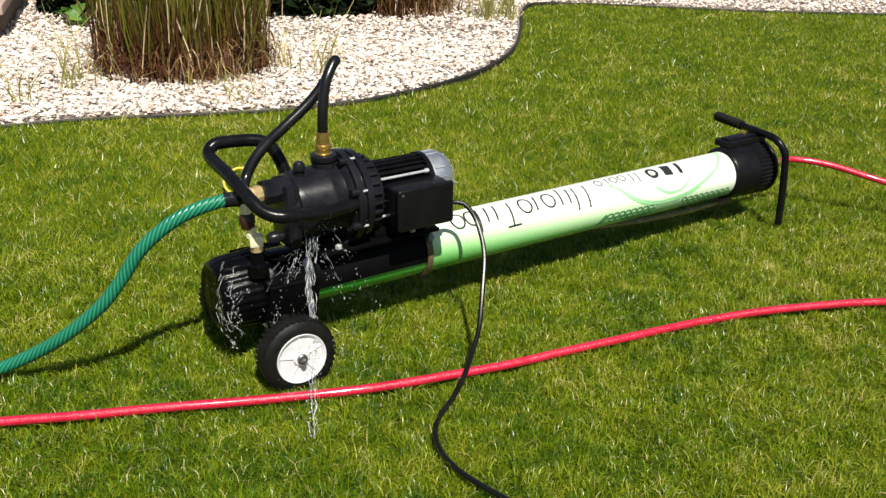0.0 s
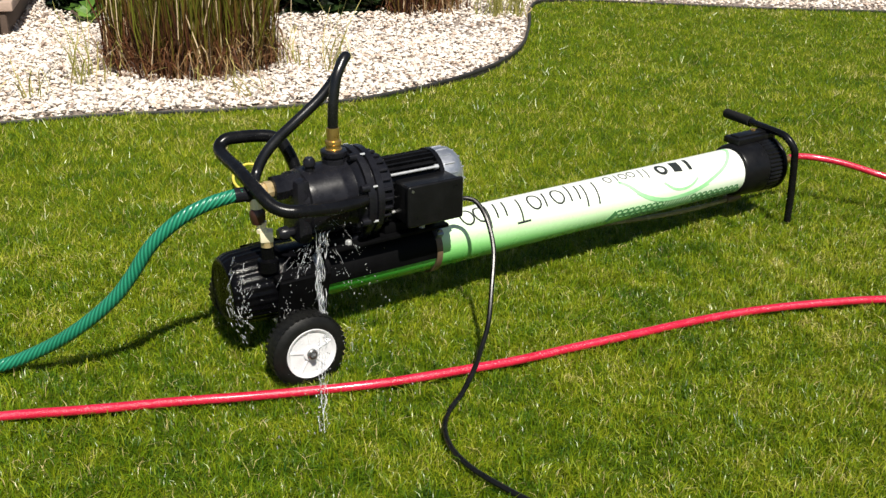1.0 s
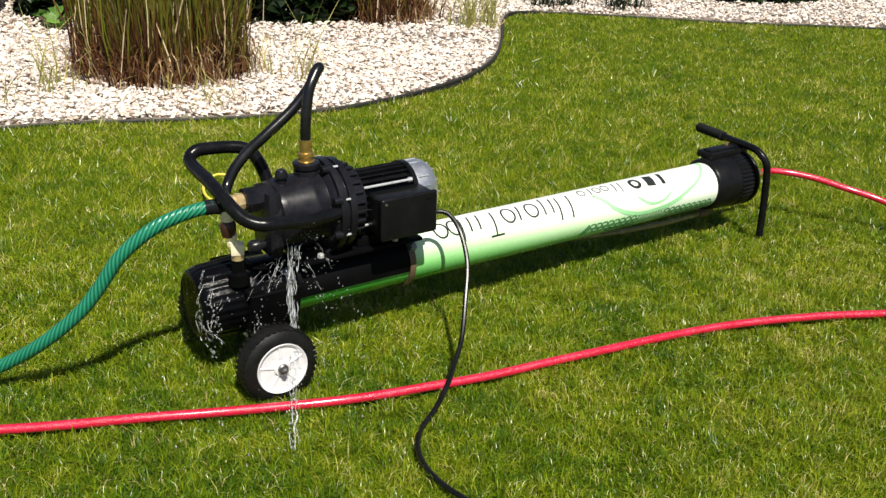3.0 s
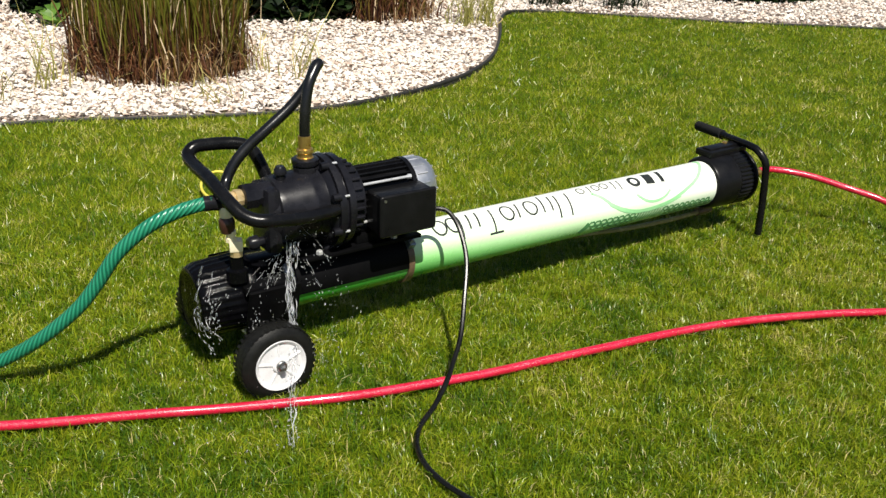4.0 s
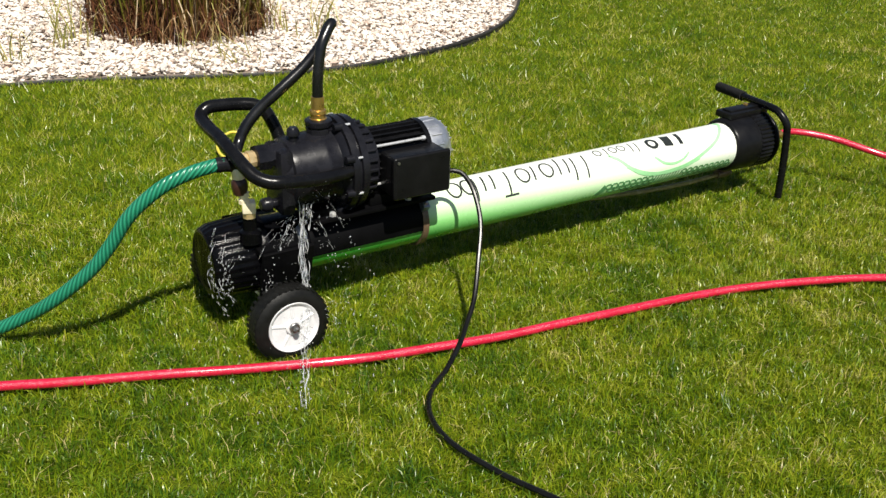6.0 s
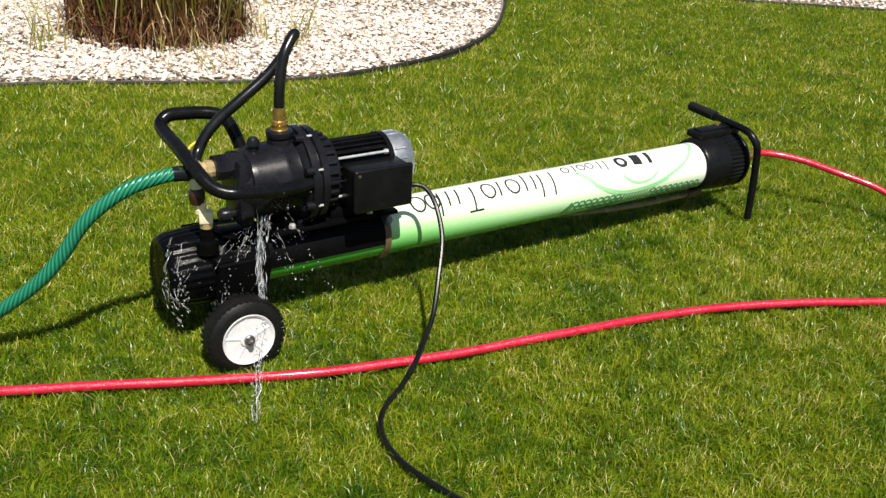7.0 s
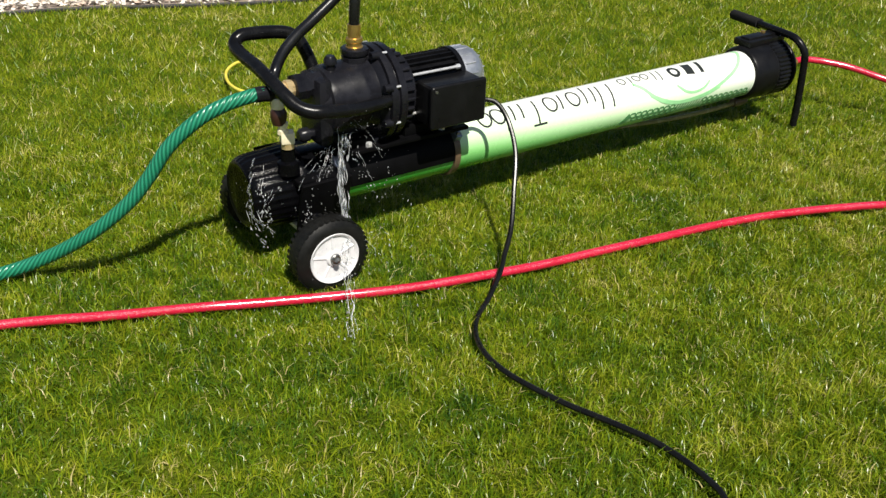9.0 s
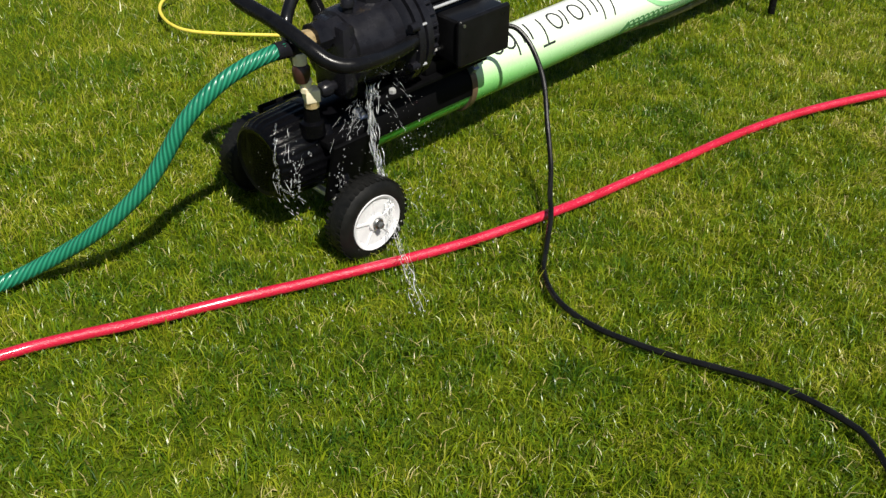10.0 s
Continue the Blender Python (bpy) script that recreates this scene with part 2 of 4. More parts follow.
def sweep(bm, path, radius, sides=12, uv=False):
    """A closed tube along a path; radius may be a function of 0..1."""
    up, rings, length, lengths = Vector((0.13, 0.21, 1)), [], 0.0, []
    for k, c in enumerate(path):
        t = (path[min(k + 1, len(path) - 1)] - path[max(k - 1, 0)]).normalized()
        up = (up - t * up.dot(t)).normalized()
        side = t.cross(up)
        r = radius(k / (len(path) - 1)) if callable(radius) else radius
        rings.append([bm.verts.new(c + (up * math.cos(a) + side * math.sin(a)) * r) for a in (2 * math.pi * j / sides for j in range(sides))])
        length += (c - path[k - 1]).length if k else 0
        lengths.append(length)
    layer = bm.loops.layers.uv.verify() if uv else None
    for k in range(len(rings) - 1):
        for j in range(sides):
            f = bm.faces.new((rings[k][j], rings[k][(j + 1) % sides], rings[k + 1][(j + 1) % sides], rings[k + 1][j]))
            if uv:
                for loop, (a, b) in zip(f.loops, ((j, k), (j + 1, k), (j + 1, k + 1), (j, k + 1))):
                    loop[layer].uv = (a / sides, lengths[b])
    bm.faces.new(rings[0][::-1])
    bm.faces.new(rings[-1])
    return bm


def pipe(points, radius, sides=12, steps=8, uv=False):
    return sweep(bmesh.new(), spline(points, steps), radius, sides, uv)


def lathe(bm, profile, sides=40, centre=(0, 0, 0), axis="x", waves=0, depth=0.0, caps=True):
    """Turns (along, radius) pairs round an axis through centre, closed at both ends; waves cut flutes."""
    rings = []
    c = Vector(centre)
    for a, r in profile:
        ring = []
        for j in range(sides):
            w = 2 * math.pi * j / sides
            rr = r * (1 - depth * (0.5 + 0.5 * math.cos(waves * w))) if waves else r
            p, q = rr * math.cos(w), rr * math.sin(w)
            ring.append(bm.verts.new(c + Vector({"x": (a, p, q), "y": (p, a, q), "z": (p, q, a)}[axis])))
        rings.append(ring)
    for k in range(len(rings) - 1):
        for j in range(sides):
            bm.faces.new((rings[k][j], rings[k][(j + 1) % sides], rings[k + 1][(j + 1) % sides], rings[k + 1][j]))
    if caps:
        bm.faces.new(rings[0][::-1])
        bm.faces.new(rings[-1])
    return bm


def block(bm, centre, size, bevel=0.004, turn=None, segments=2):
    """A bevelled box."""
    made = bmesh.ops.create_cube(bm, size=1.0)["verts"]
    bmesh.ops.transform(bm, matrix=Matrix.Diagonal((*size, 1)), verts=made)
    edges = list({e for v in made for e in v.link_edges})
    if bevel:
        out = bmesh.ops.bevel(bm, geom=edges, offset=bevel, segments=segments, affect="EDGES", profile=0.6)
        made = list({v for f in out["faces"] for v in f.verts} | {v for v in made if v.is_valid})
    m = Matrix.Translation(centre) @ (turn.to_4x4() if turn else Matrix())
    bmesh.ops.transform(bm, matrix=m, verts=made)
    return bm


def thing(name, label, category, m=None, group=""):
    ob = new(name)
    ob.empty_display_size = 0.05
    ob.matrix_world = m or Matrix()
    return tagged(ob, label, category, group)


rng = np.random.default_rng(4)

# ---- lawn, bed and edging ----
EDGE = [(-7, 1.6), (-4.5, 2.35), (-3, 2.87), (-2.2, 3.18), (-1.57, 3.445), (-1.21, 3.568), (-0.81, 3.637), (-0.41, 3.764), (-0.2, 3.914), (0.026, 4.122), (0.2, 4.393), (0.322, 4.785),
        (0.388, 5.306), (0.428, 5.776), (0.52, 6.03), (0.8, 6.09), (1.2, 6.01), (1.815, 5.873), (2.4, 5.82), (3.1, 5.74), (4.5, 5.6), (7, 5.3)]
edge_line = spline([(x, y, 0) for x, y in EDGE], 6)
bed_outline = np.array([(p.x, p.y) for p in edge_line] + [(7, 14), (-7, 14)])


def in_bed(x, y):
    inside = np.zeros(len(x), bool)
    a, b = bed_outline, np.roll(bed_outline, -1, axis=0)
    for (x0, y0), (x1, y1) in zip(a, b):
        if y0 != y1:
            inside ^= ((y0 > y) != (y1 > y)) & (x < (x1 - x0) * (y - y0) / (y1 - y0) + x0)
    return inside


bm = bmesh.new()
bmesh.ops.create_grid(bm, x_segments=40, y_segments=40, size=400)
ground = part("ground", bm, M_THATCH, smooth=False)
tagged(ground, "lawn soil and thatch under the grass", "ground", kind="structure")

bm = bmesh.new()
f = bm.faces.new([bm.verts.new((x, y, 0.008)) for x, y in bed_outline])
bmesh.ops.triangulate(bm, faces=[f])
bed = part("gravel_bed", bm, M_BEDSOIL, smooth=False)
tagged(bed, "planting bed floor of pale grit under gravel", "bed", kind="structure")

bm = bmesh.new()
prev = None
for k, p in enumerate(edge_line):
    t = (edge_line[min(k + 1, len(edge_line) - 1)] - edge_line[max(k - 1, 0)]).normalized()
    s = Vector((-t.y, t.x, 0))
    top = 0.013 + 0.016 * min(max((p.x + 0.6) / 0.7, 0), 1) * min(max((0.75 - p.x) / 0.3, 0), 1)
    wob = 0.003 * noise.noise(p * 3)
    row = [bm.verts.new(p + s * (o + wob) + Vector((0, 0, z + wob))) for o, z in ((-0.004, -0.02), (-0.004, top - 0.014), (-0.007, top - 0.011), (-0.007, top - 0.004), (-0.003, top), (0.004, top - 0.001), (0.006, top - 0.006), (0.004, -0.02))]
    if prev:
        for j in range(8):
            bm.faces.new((prev[j], prev[(j + 1) % 8], row[(j + 1) % 8], row[j]))
    prev = row
edging = part("lawn_edging", bm, M_EDGING)
tagged(edging, "black plastic edging strip between lawn and gravel bed", "edging", kind="structure")


def blades(name, x, y, z0, height, width, lean, material, curl=0.5, parent=None, heading=None, slim=False):
    """Many two-jointed leaf blades as one mesh; slim ones have no joint."""
    n = len(x)
    a, b = rng.uniform(0, 2 * np.pi, n) if heading is None else heading, rng.uniform(0, 2 * np.pi, n)
    dx, dy, sx, sy = np.cos(a) * lean * height, np.sin(a) * lean * height, np.cos(b) * width / 2, np.sin(b) * width / 2
    shape = ((0, 0, 1), (0, 0, -1), (1.0, 1.0, 0)) if slim else ((0, 0, 1), (0, 0, -1), (0.6, curl * 0.6, 0.8), (0.6, curl * 0.6, -0.8), (1.0, 1.0, 0))
    order = [0, 1, 2] if slim else [0, 1, 3, 0, 3, 2, 2, 3, 4]
    size, per_blade = len(shape), len(order) // 3
    v = np.empty((n, size, 3), np.float32)
    for k, (h, out, w) in enumerate(shape):
        v[:, k, 0], v[:, k, 1] = x + dx * out + sx * w, y + dy * out + sy * w
        v[:, k, 2] = z0 + height * h * (1 - 0.25 * lean * (h > 0.8))
    base = (np.arange(n) * size)[:, None]
    tris = (base + np.array(order)[None, :]).ravel()
    me = bpy.data.meshes.new(name)
    me.vertices.add(n * size)
    me.vertices.foreach_set("co", v.ravel())
    me.loops.add(len(tris))
    me.loops.foreach_set("vertex_index", tris.astype(np.int32))
    me.polygons.add(n * per_blade)
    me.polygons.foreach_set("loop_start", np.arange(n * per_blade, dtype=np.int32) * 3)
    me.update(calc_edges=True)
    return part(name, me, material, parent)


# lawn: thick round the machine, thinning out evenly with distance
cell = 0.1
cx, cy = [g.ravel() for g in np.meshgrid(np.arange(-6, 6.5, cell), np.arange(-3.5, 6.4, cell))]
reach = np.hypot((cx - 0.3) / 1.3, (cy - 1.75) / 1.0)
per = 84000 / (1 + (reach / 1.15) ** 2.9) + 1500 + 7000 * ((cy > 2) & (np.abs(cx - 0.8) < 3.2))
count = rng.poisson(per * cell * cell)
bx = np.repeat(cx, count) + rng.uniform(0, cell, count.sum())
by = np.repeat(cy, count) + rng.uniform(0, cell, count.sum())
wide = np.clip((84000 / np.repeat(per, count)) ** 0.33, 1.0, 2.0)
keep = ~in_bed(bx, by)
bx, by, wide = bx[keep], by[keep], wide[keep]
n = len(bx)
field = [np.array([noise.noise(Vector((x * f, y * f, o))) for x, y in zip(bx, by)]) for f, o in ((7, 0), (26, 5), (4.5, 9))]
flow, tuft, sward = field
long = np.clip(1 + 0.75 * tuft + 0.4 * sward, 0.35, 2.0)
height, width = rng.uniform(0.01, 0.03, n) * long, rng.uniform(0.0009, 0.0025, n) * wide
lean, way = np.abs(rng.normal(0.7, 0.5, n)), flow * 7 + rng.normal(0, 2.0, n)
far = np.hypot((bx - 0.3) / 1.3, by - 1.6) > 1.25
for pick, slim, label in ((~far, False, "mown green lawn grass with some straw-coloured blades"), (far, True, "mown lawn grass, drier near the gravel bed")):
    lawn = blades("lawn_grass", bx[pick], by[pick], -0.002, height[pick], width[pick] * (1.25 if slim else 1), lean[pick], M_GRASS, 0.5, None, way[pick], slim)
    tagged(lawn, label, "grass", kind="stuff")

# gravel
SPLIT_V = np.array([(1, 0, 0), (-1, 0, 0), (0, 1, 0), (0, -1, 0), (0, 0, 1), (0, 0, -1)])
SPLIT_F = np.array([(0, 2, 4), (2, 1, 4), (1, 3, 4), (3, 0, 4), (2, 0, 5), (1, 2, 5), (3, 1, 5), (0, 3, 5)])


def pebbles(name, x, y, z, size, material):
    """Uneven crushed stones as one mesh."""
    n = len(x)
    v = SPLIT_V[None] * (1 + rng.uniform(-0.45, 0.45, (n, len(SPLIT_V), 1)))
    v = v * (size[:, None] * np.stack([rng.uniform(0.8, 1.4, n), rng.uniform(0.55, 1.0, n), rng.uniform(0.4, 0.8, n)], 1))[:, None, :]
    a = rng.uniform(0, 2 * np.pi, n)
    tilt = rng.normal(0, 0.35, n)
    c, s, ct, st = np.cos(a)[:, None], np.sin(a)[:, None], np.cos(tilt)[:, None], np.sin(tilt)[:, None]
    px, pz = v[..., 0] * ct + v[..., 2] * st, -v[..., 0] * st + v[..., 2] * ct
    out = np.stack([px * c - v[..., 1] * s + x[:, None], px * s + v[..., 1] * c + y[:, None], pz + z[:, None]], -1)
    tris = (np.arange(n)[:, None, None] * len(SPLIT_V) + SPLIT_F[None]).reshape(-1, 3)
    me = bpy.data.meshes.new(name)
    me.vertices.add(out.size // 3)
    me.vertices.foreach_set("co", out.astype(np.float32).ravel())
    me.loops.add(tris.size)
    me.loops.foreach_set("vertex_index", tris.astype(np.int32).ravel())
    me.polygons.add(len(tris))
    me.polygons.foreach_set("loop_start", np.arange(len(tris), dtype=np.int32) * 3)
    me.update(calc_edges=True)
    me.shade_flat()
    return part(name, me, material)


gx, gy = [], []
for x0, x1, y0, y1, thick in ((-2.4, 0.6, 3.0, 5.0, 6000), (-2.8, 0.7, 5.0, 7.0, 2800), (-7, -2.4, 1.4, 7, 1300), (0.5, 4.5, 5.5, 6.9, 2200), (-3.2, 4.5, 6.9, 8.5, 400)):
    n = int((x1 - x0) * (y1 - y0) * thick)
    gx.append(rng.uniform(x0, x1, n)), gy.append(rng.uniform(y0, y1, n))
gx, gy = np.concatenate(gx), np.concatenate(gy)
keep = in_bed(gx, gy + 0.0) & in_bed(gx - 0.012, gy - 0.02) & in_bed(gx + 0.022, gy - 0.012)
gx, gy = gx[keep], gy[keep]
n = len(gx)
gravel = pebbles("gravel", gx, gy, rng.uniform(0.006, 0.03, n), rng.uniform(0.0055, 0.015, n) * (1 + 0.4 * (rng.uniform(0, 1, n) > 0.88)), M_GRAVEL)
tagged(gravel, "pale cream and pink crushed landscaping gravel", "gravel", kind="stuff")


# ---- the water purifier cart; x runs along its tube, y across it ----
CART = Matrix.Translation((0.3, 2.2908, 0)) @ Matrix.Rotation(radians(32.84), 4, "Z")
AX, R = 0.155, 0.0587
cart = thing("water_purifier_cart", "black pump and motor on a wheeled white-green filter tube", "water purifier", CART)

# tube, end caps, saddle
filter_tube = part("filter_tube", lathe(bmesh.new(), [(-0.70, R - 0.002), (-0.70, R), (0.53, R), (0.53, R - 0.002)], 64, (0, 0, AX)), M_LABEL, cart, "white tube with printed film fading to green")

bm = lathe(bmesh.new(), [(0.511, 0.0605), (0.513, 0.0665), (0.519, 0.0695), (0.57, 0.0715), (0.588, 0.0725), (0.59, 0.0715), (0.595, 0.0715)], 72, (0, 0, AX))
lathe(bm, [(0.594, 0.0735), (0.63, 0.0738), (0.643, 0.0715), (0.646, 0.07)], 200, (0, 0, AX), waves=40, depth=0.045)
lathe(bm, [(0.644, 0.0715), (0.649, 0.0745), (0.655, 0.0745), (0.66, 0.07), (0.662, 0.05)], 72, (0, 0, AX))
end_cap = part("end_cap", bm, M_BLACK, cart, "ribbed black screw cap", sharp=25)
bm = lathe(bmesh.new(), [(0.66, 0.013), (0.69, 0.013)], 6, (0, 0, AX - 0.008))
lathe(bm, [(0.69, 0.010), (0.705, 0.010), (0.706, 0.012), (0.725, 0.012)], 20, (0, 0, AX - 0.008))
part("outlet_fitting", bm, M_BRASS, end_cap, "brass outlet fitting")

bm = lathe(bmesh.new(), [(-0.79, 0.0775), (-0.785, 0.079), (-0.775, 0.079), (-0.77, 0.068), (-0.71, 0.066), (-0.69, 0.066), (-0.685, 0.06)], 72, (0, 0, AX))
lathe(bm, [(-0.878, 0.014), (-0.878, 0.05), (-0.885, 0.053), (-0.887, 0.06), (-0.885, 0.064)], 72, (0, 0, AX))
lathe(bm, [(-0.885, 0.064), (-0.88, 0.068), (-0.868, 0.073), (-0.80, 0.0775), (-0.79, 0.0775)], 180, (0, 0, AX), waves=30, depth=0.022)
near_cap = part("near_cap", bm, M_WET, cart, "wet ribbed black end cap", sharp=25)

# half-shell saddle over the tube, with the pump plate above it
bm = bmesh.new()
rows = []
for u in (-0.69, -0.425):
    ring = []
    for rad in (R + 0.0012, R + 0.0038):
        ring.append([bm.verts.new((u, -rad * math.cos(a), AX + rad * math.sin(a))) for a in (radians(-10 + 200 * j / 28) for j in range(29))])
    rows.append(ring)
for rad in (0, 1):
    for j in range(28):
        bm.faces.new((rows[0][rad][j], rows[0][rad][j + 1], rows[1][rad][j + 1], rows[1][rad][j]))
for ring in rows:
    for j in range(28):
        bm.faces.new((ring[0][j], ring[0][j + 1], ring[1][j + 1], ring[1][j]))
for j in (0, 28):
    bm.faces.new((rows[0][0][j], rows[0][1][j], rows[1][1][j], rows[1][0][j]))
saddle = part("saddle", bm, M_MATTE, cart, "matte black sheet saddle under the pump")
bm = block(bmesh.new(), (-0.55, -0.018, 0.224), (0.27, 0.13, 0.008), 0.002)
block(bm, (-0.50, -0.018, 0.238), (0.12, 0.10, 0.022), 0.004)
block(bm, (-0.66, -0.018, 0.235), (0.05, 0.10, 0.016), 0.004)
part("pump_plate", bm, M_MATTE, cart)
for u in (-0.645, -0.475):
    for v in (-0.072, 0.036):
        part("plate_bolt", lathe(bmesh.new(), [(0, 0.007), (0.006, 0.007), (0.008, 0.005)], 6, (u, v, 0.228), "z"), M_STEEL, cart)

# hose clamps round the tube at both ends of the saddle
for u, w in ((-0.424, 0.014), (-0.705, 0.012)):
    clamp = part("clamp_band", lathe(bmesh.new(), [(u - w / 2, R), (u - w / 2, R + 0.0055), (u + w / 2, R + 0.0055), (u + w / 2, R)], 64, (0, 0, AX)), M_BLUE if u < -0.5 else M_TAPE, cart, "hose clamp band")
    bm = block(bmesh.new(), (u, -R * 0.88, AX + R * 0.72), (0.016, 0.022, 0.02), 0.002, Matrix.Rotation(radians(38), 3, "X"))
    lathe(bm, [(-0.012, 0.006), (0.016, 0.006)], 8, (u, -R * 0.86, AX + R * 0.8), "y")
    part("clamp_screw", bm, M_BLUE, clamp, "bluish zinc clamp screw")

# pump: turned housing, flange ring, ports
PV, PZ = -0.02, 0.316
bm = lathe(bmesh.new(), [(-0.748, 0.03), (-0.746, 0.052), (-0.738, 0.058), (-0.725, 0.060), (-0.722, 0.066), (-0.71, 0.069), (-0.66, 0.0715), (-0.655, 0.073), (-0.648, 0.073), (-0.645, 0.072), (-0.628, 0.075), (-0.622, 0.083), (-0.616, 0.088)], 64, (0, PV, PZ))
block(bm, (-0.735, PV - 0.012, PZ - 0.005), (0.03, 0.085, 0.13), 0.012)
pump_housing = part("pump_housing", bm, M_CAST, cart, "black moulded pump housing")
bm = lathe(bmesh.new(), [(-0.618, 0.08), (-0.617, 0.095), (-0.604, 0.096), (-0.603, 0.088), (-0.597, 0.088), (-0.596, 0.094), (-0.582, 0.093), (-0.578, 0.078)], 72, (0, PV, PZ))
flange = part("flange_ring", bm, M_CAST, cart, "bolted flange ring")
for k in range(8):
    a = radians(22.5 + 45 * k)
    c = (0, PV + math.cos(a) * 0.091, PZ + math.sin(a) * 0.091)
    bm = lathe(bmesh.new(), [(-0.630, 0.0075), (-0.614, 0.009)], 12, c)
    part("bolt_lug", bm, M_CAST, flange)
    part("flange_bolt", lathe(bmesh.new(), [(-0.606, 0.0026), (-0.596, 0.0026)], 6, (0, PV + math.cos(a) * 0.0945, PZ + math.sin(a) * 0.0945)), M_STEEL, flange, "bright steel bolt")
bm = bmesh.new()
for k in range(24):
    a = 2 * math.pi * k / 24
    block(bm, (-0.566, PV + math.cos(a) * 0.0755, PZ + math.sin(a) * 0.0755), (0.022, 0.007, 0.007), 0.0015, Matrix.Rotation(a, 3, "X"), 1)
lathe(bm, [(-0.58, 0.074), (-0.55, 0.071)], 48, (0, PV, PZ))
part("lantern_vents", bm, M_CAST, cart)
# outlet port on top, filler plug, drain plug, inlet
bm = lathe(bmesh.new(), [(0, 0.026), (0.026, 0.0255), (0.027, 0.0225), (0.03, 0.0225), (0.031, 0.0265), (0.033, 0.0272), (0.041, 0.0272), (0.043, 0.025), (0.044, 0.018)], 10, (-0.645, PV, 0.368), "z")
part("outlet_port", bm, M_CAST, pump_housing)
bm = lathe(bmesh.new(), [(0, 0.017), (0.008, 0.017), (0.009, 0.0145), (0.016, 0.0145), (0.018, 0.0165), (0.024, 0.016), (0.026, 0.0125), (0.05, 0.0125)], 16, (-0.645, PV, 0.405), "z")
part("outlet_coupling", bm, M_BRASS, pump_housing, "brass hose coupling")
bm = lathe(bmesh.new(), [(0, 0.009), (0.02, 0.009), (0.021, 0.0125), (0.03, 0.012), (0.036, 0.008)], 14, (-0.705, -0.035, 0.372), "z")
part("filler_plug", bm, M_CAST, pump_housing)
bm = lathe(bmesh.new(), [(-0.782, 0.009), (-0.776, 0.0135), (-0.762, 0.014), (-0.761, 0.009), (-0.735, 0.009)], 14, (0, -0.045, 0.268))
part("drain_plug", bm, M_CAST, pump_housing)
IN_V, IN_Z = -0.035, 0.359
bm = lathe(bmesh.new(), [(-0.785, 0.019), (-0.784, 0.0255), (-0.758, 0.0255), (-0.757, 0.021), (-0.728, 0.023)], 8, (0, IN_V, IN_Z))
part("inlet_port", bm, M_CAST, pump_housing)
bm = lathe(bmesh.new(), [(-0.784, 0.016), (-0.799, 0.0175), (-0.80, 0.0145), (-0.807, 0.0145), (-0.808, 0.018), (-0.824, 0.018), (-0.826, 0.013), (-0.845, 0.013)], 10, (0, IN_V, IN_Z))
part("inlet_coupling", bm, M_DULLBRASS, pump_housing, "brass inlet coupling")

# motor with fins, tie rods, terminal box, end bell
motor = part("motor", lathe(bmesh.new(), [(-0.55, 0.045), (-0.549, 0.05), (-0.418, 0.05), (-0.417, 0.045)], 48, (0, PV, PZ)), M_PAINT, cart, "finned black electric motor")
for k in range(26):
    a = 2 * math.pi * (k + 0.5) / 26
    bm = block(bmesh.new(), (-0.484, PV + math.cos(a) * 0.0535, PZ + math.sin(a) * 0.0535), (0.13, 0.011, 0.0032), 0.001, Matrix.Rotation(a, 3, "X"), 1)
    part("cooling_fin", bm, M_PAINT, motor)
part("end_shield", lathe(bmesh.new(), [(-0.432, 0.05), (-0.431, 0.0612), (-0.421, 0.0612), (-0.42, 0.05)], 56, (0, PV, PZ)), M_PAINT, motor, "black motor end shield")
for a in (144, 15, 216, 324):
    c = (0, PV + math.cos(radians(a)) * 0.067, PZ + math.sin(radians(a)) * 0.067)
    bm = lathe(bmesh.new(), [(-0.548, 0.0028), (-0.442, 0.0028)], 10, c)
    lathe(bm, [(-0.446, 0.005), (-0.438, 0.005)], 6, c)
    part("tie_rod", bm, M_STEEL, motor, "bright steel tie rod")
bm = lathe(bmesh.new(), [(-0.42, 0.05), (-0.4195, 0.0585), (-0.397, 0.059), (-0.381, 0.056), (-0.37, 0.048), (-0.364, 0.036), (-0.362, 0.016)], 56, (0, PV, PZ))
bell = part("end_bell", bm, M_SILVER, motor, "silver cast end bell")
for k in range(18):
    a = 2 * math.pi * k / 18
    part("bell_rib", block(bmesh.new(), (-0.404, PV + math.cos(a) * 0.0575, PZ + math.sin(a) * 0.0575), (0.026, 0.006, 0.005), 0.0012, Matrix.Rotation(a, 3, "X"), 1), M_SILVER, bell)
for k in range(12):
    a = 2 * math.pi * k / 12
    part("vent_rib", block(bmesh.new(), (-0.369, PV + math.cos(a) * 0.038, PZ + math.sin(a) * 0.038), (0.006, 0.022, 0.0035), 0.001, Matrix.Rotation(a, 3, "X"), 1), M_SILVER, bell)
bm = block(bmesh.new(), (-0.478, -0.1, 0.303), (0.124, 0.062, 0.082), 0.009, None, 3)
box = part("terminal_box", bm, M_BLACK, cart, "black terminal box")
bm = block(bmesh.new(), (-0.478, -0.129, 0.303), (0.13, 0.012, 0.088), 0.007, None, 3)
part("box_lid", bm, M_BLACK, box)
part("box_screw", lathe(bmesh.new(), [(-0.137, 0.003), (-0.133, 0.003)], 10, (-0.533, 0, 0.337), "y"), M_NUT, box)
part("cable_gland", lathe(bmesh.new(), [(-0.418, 0.0085), (-0.406, 0.008), (-0.4, 0.006)], 12, (0, -0.1, 0.282)), M_BLACK, box)

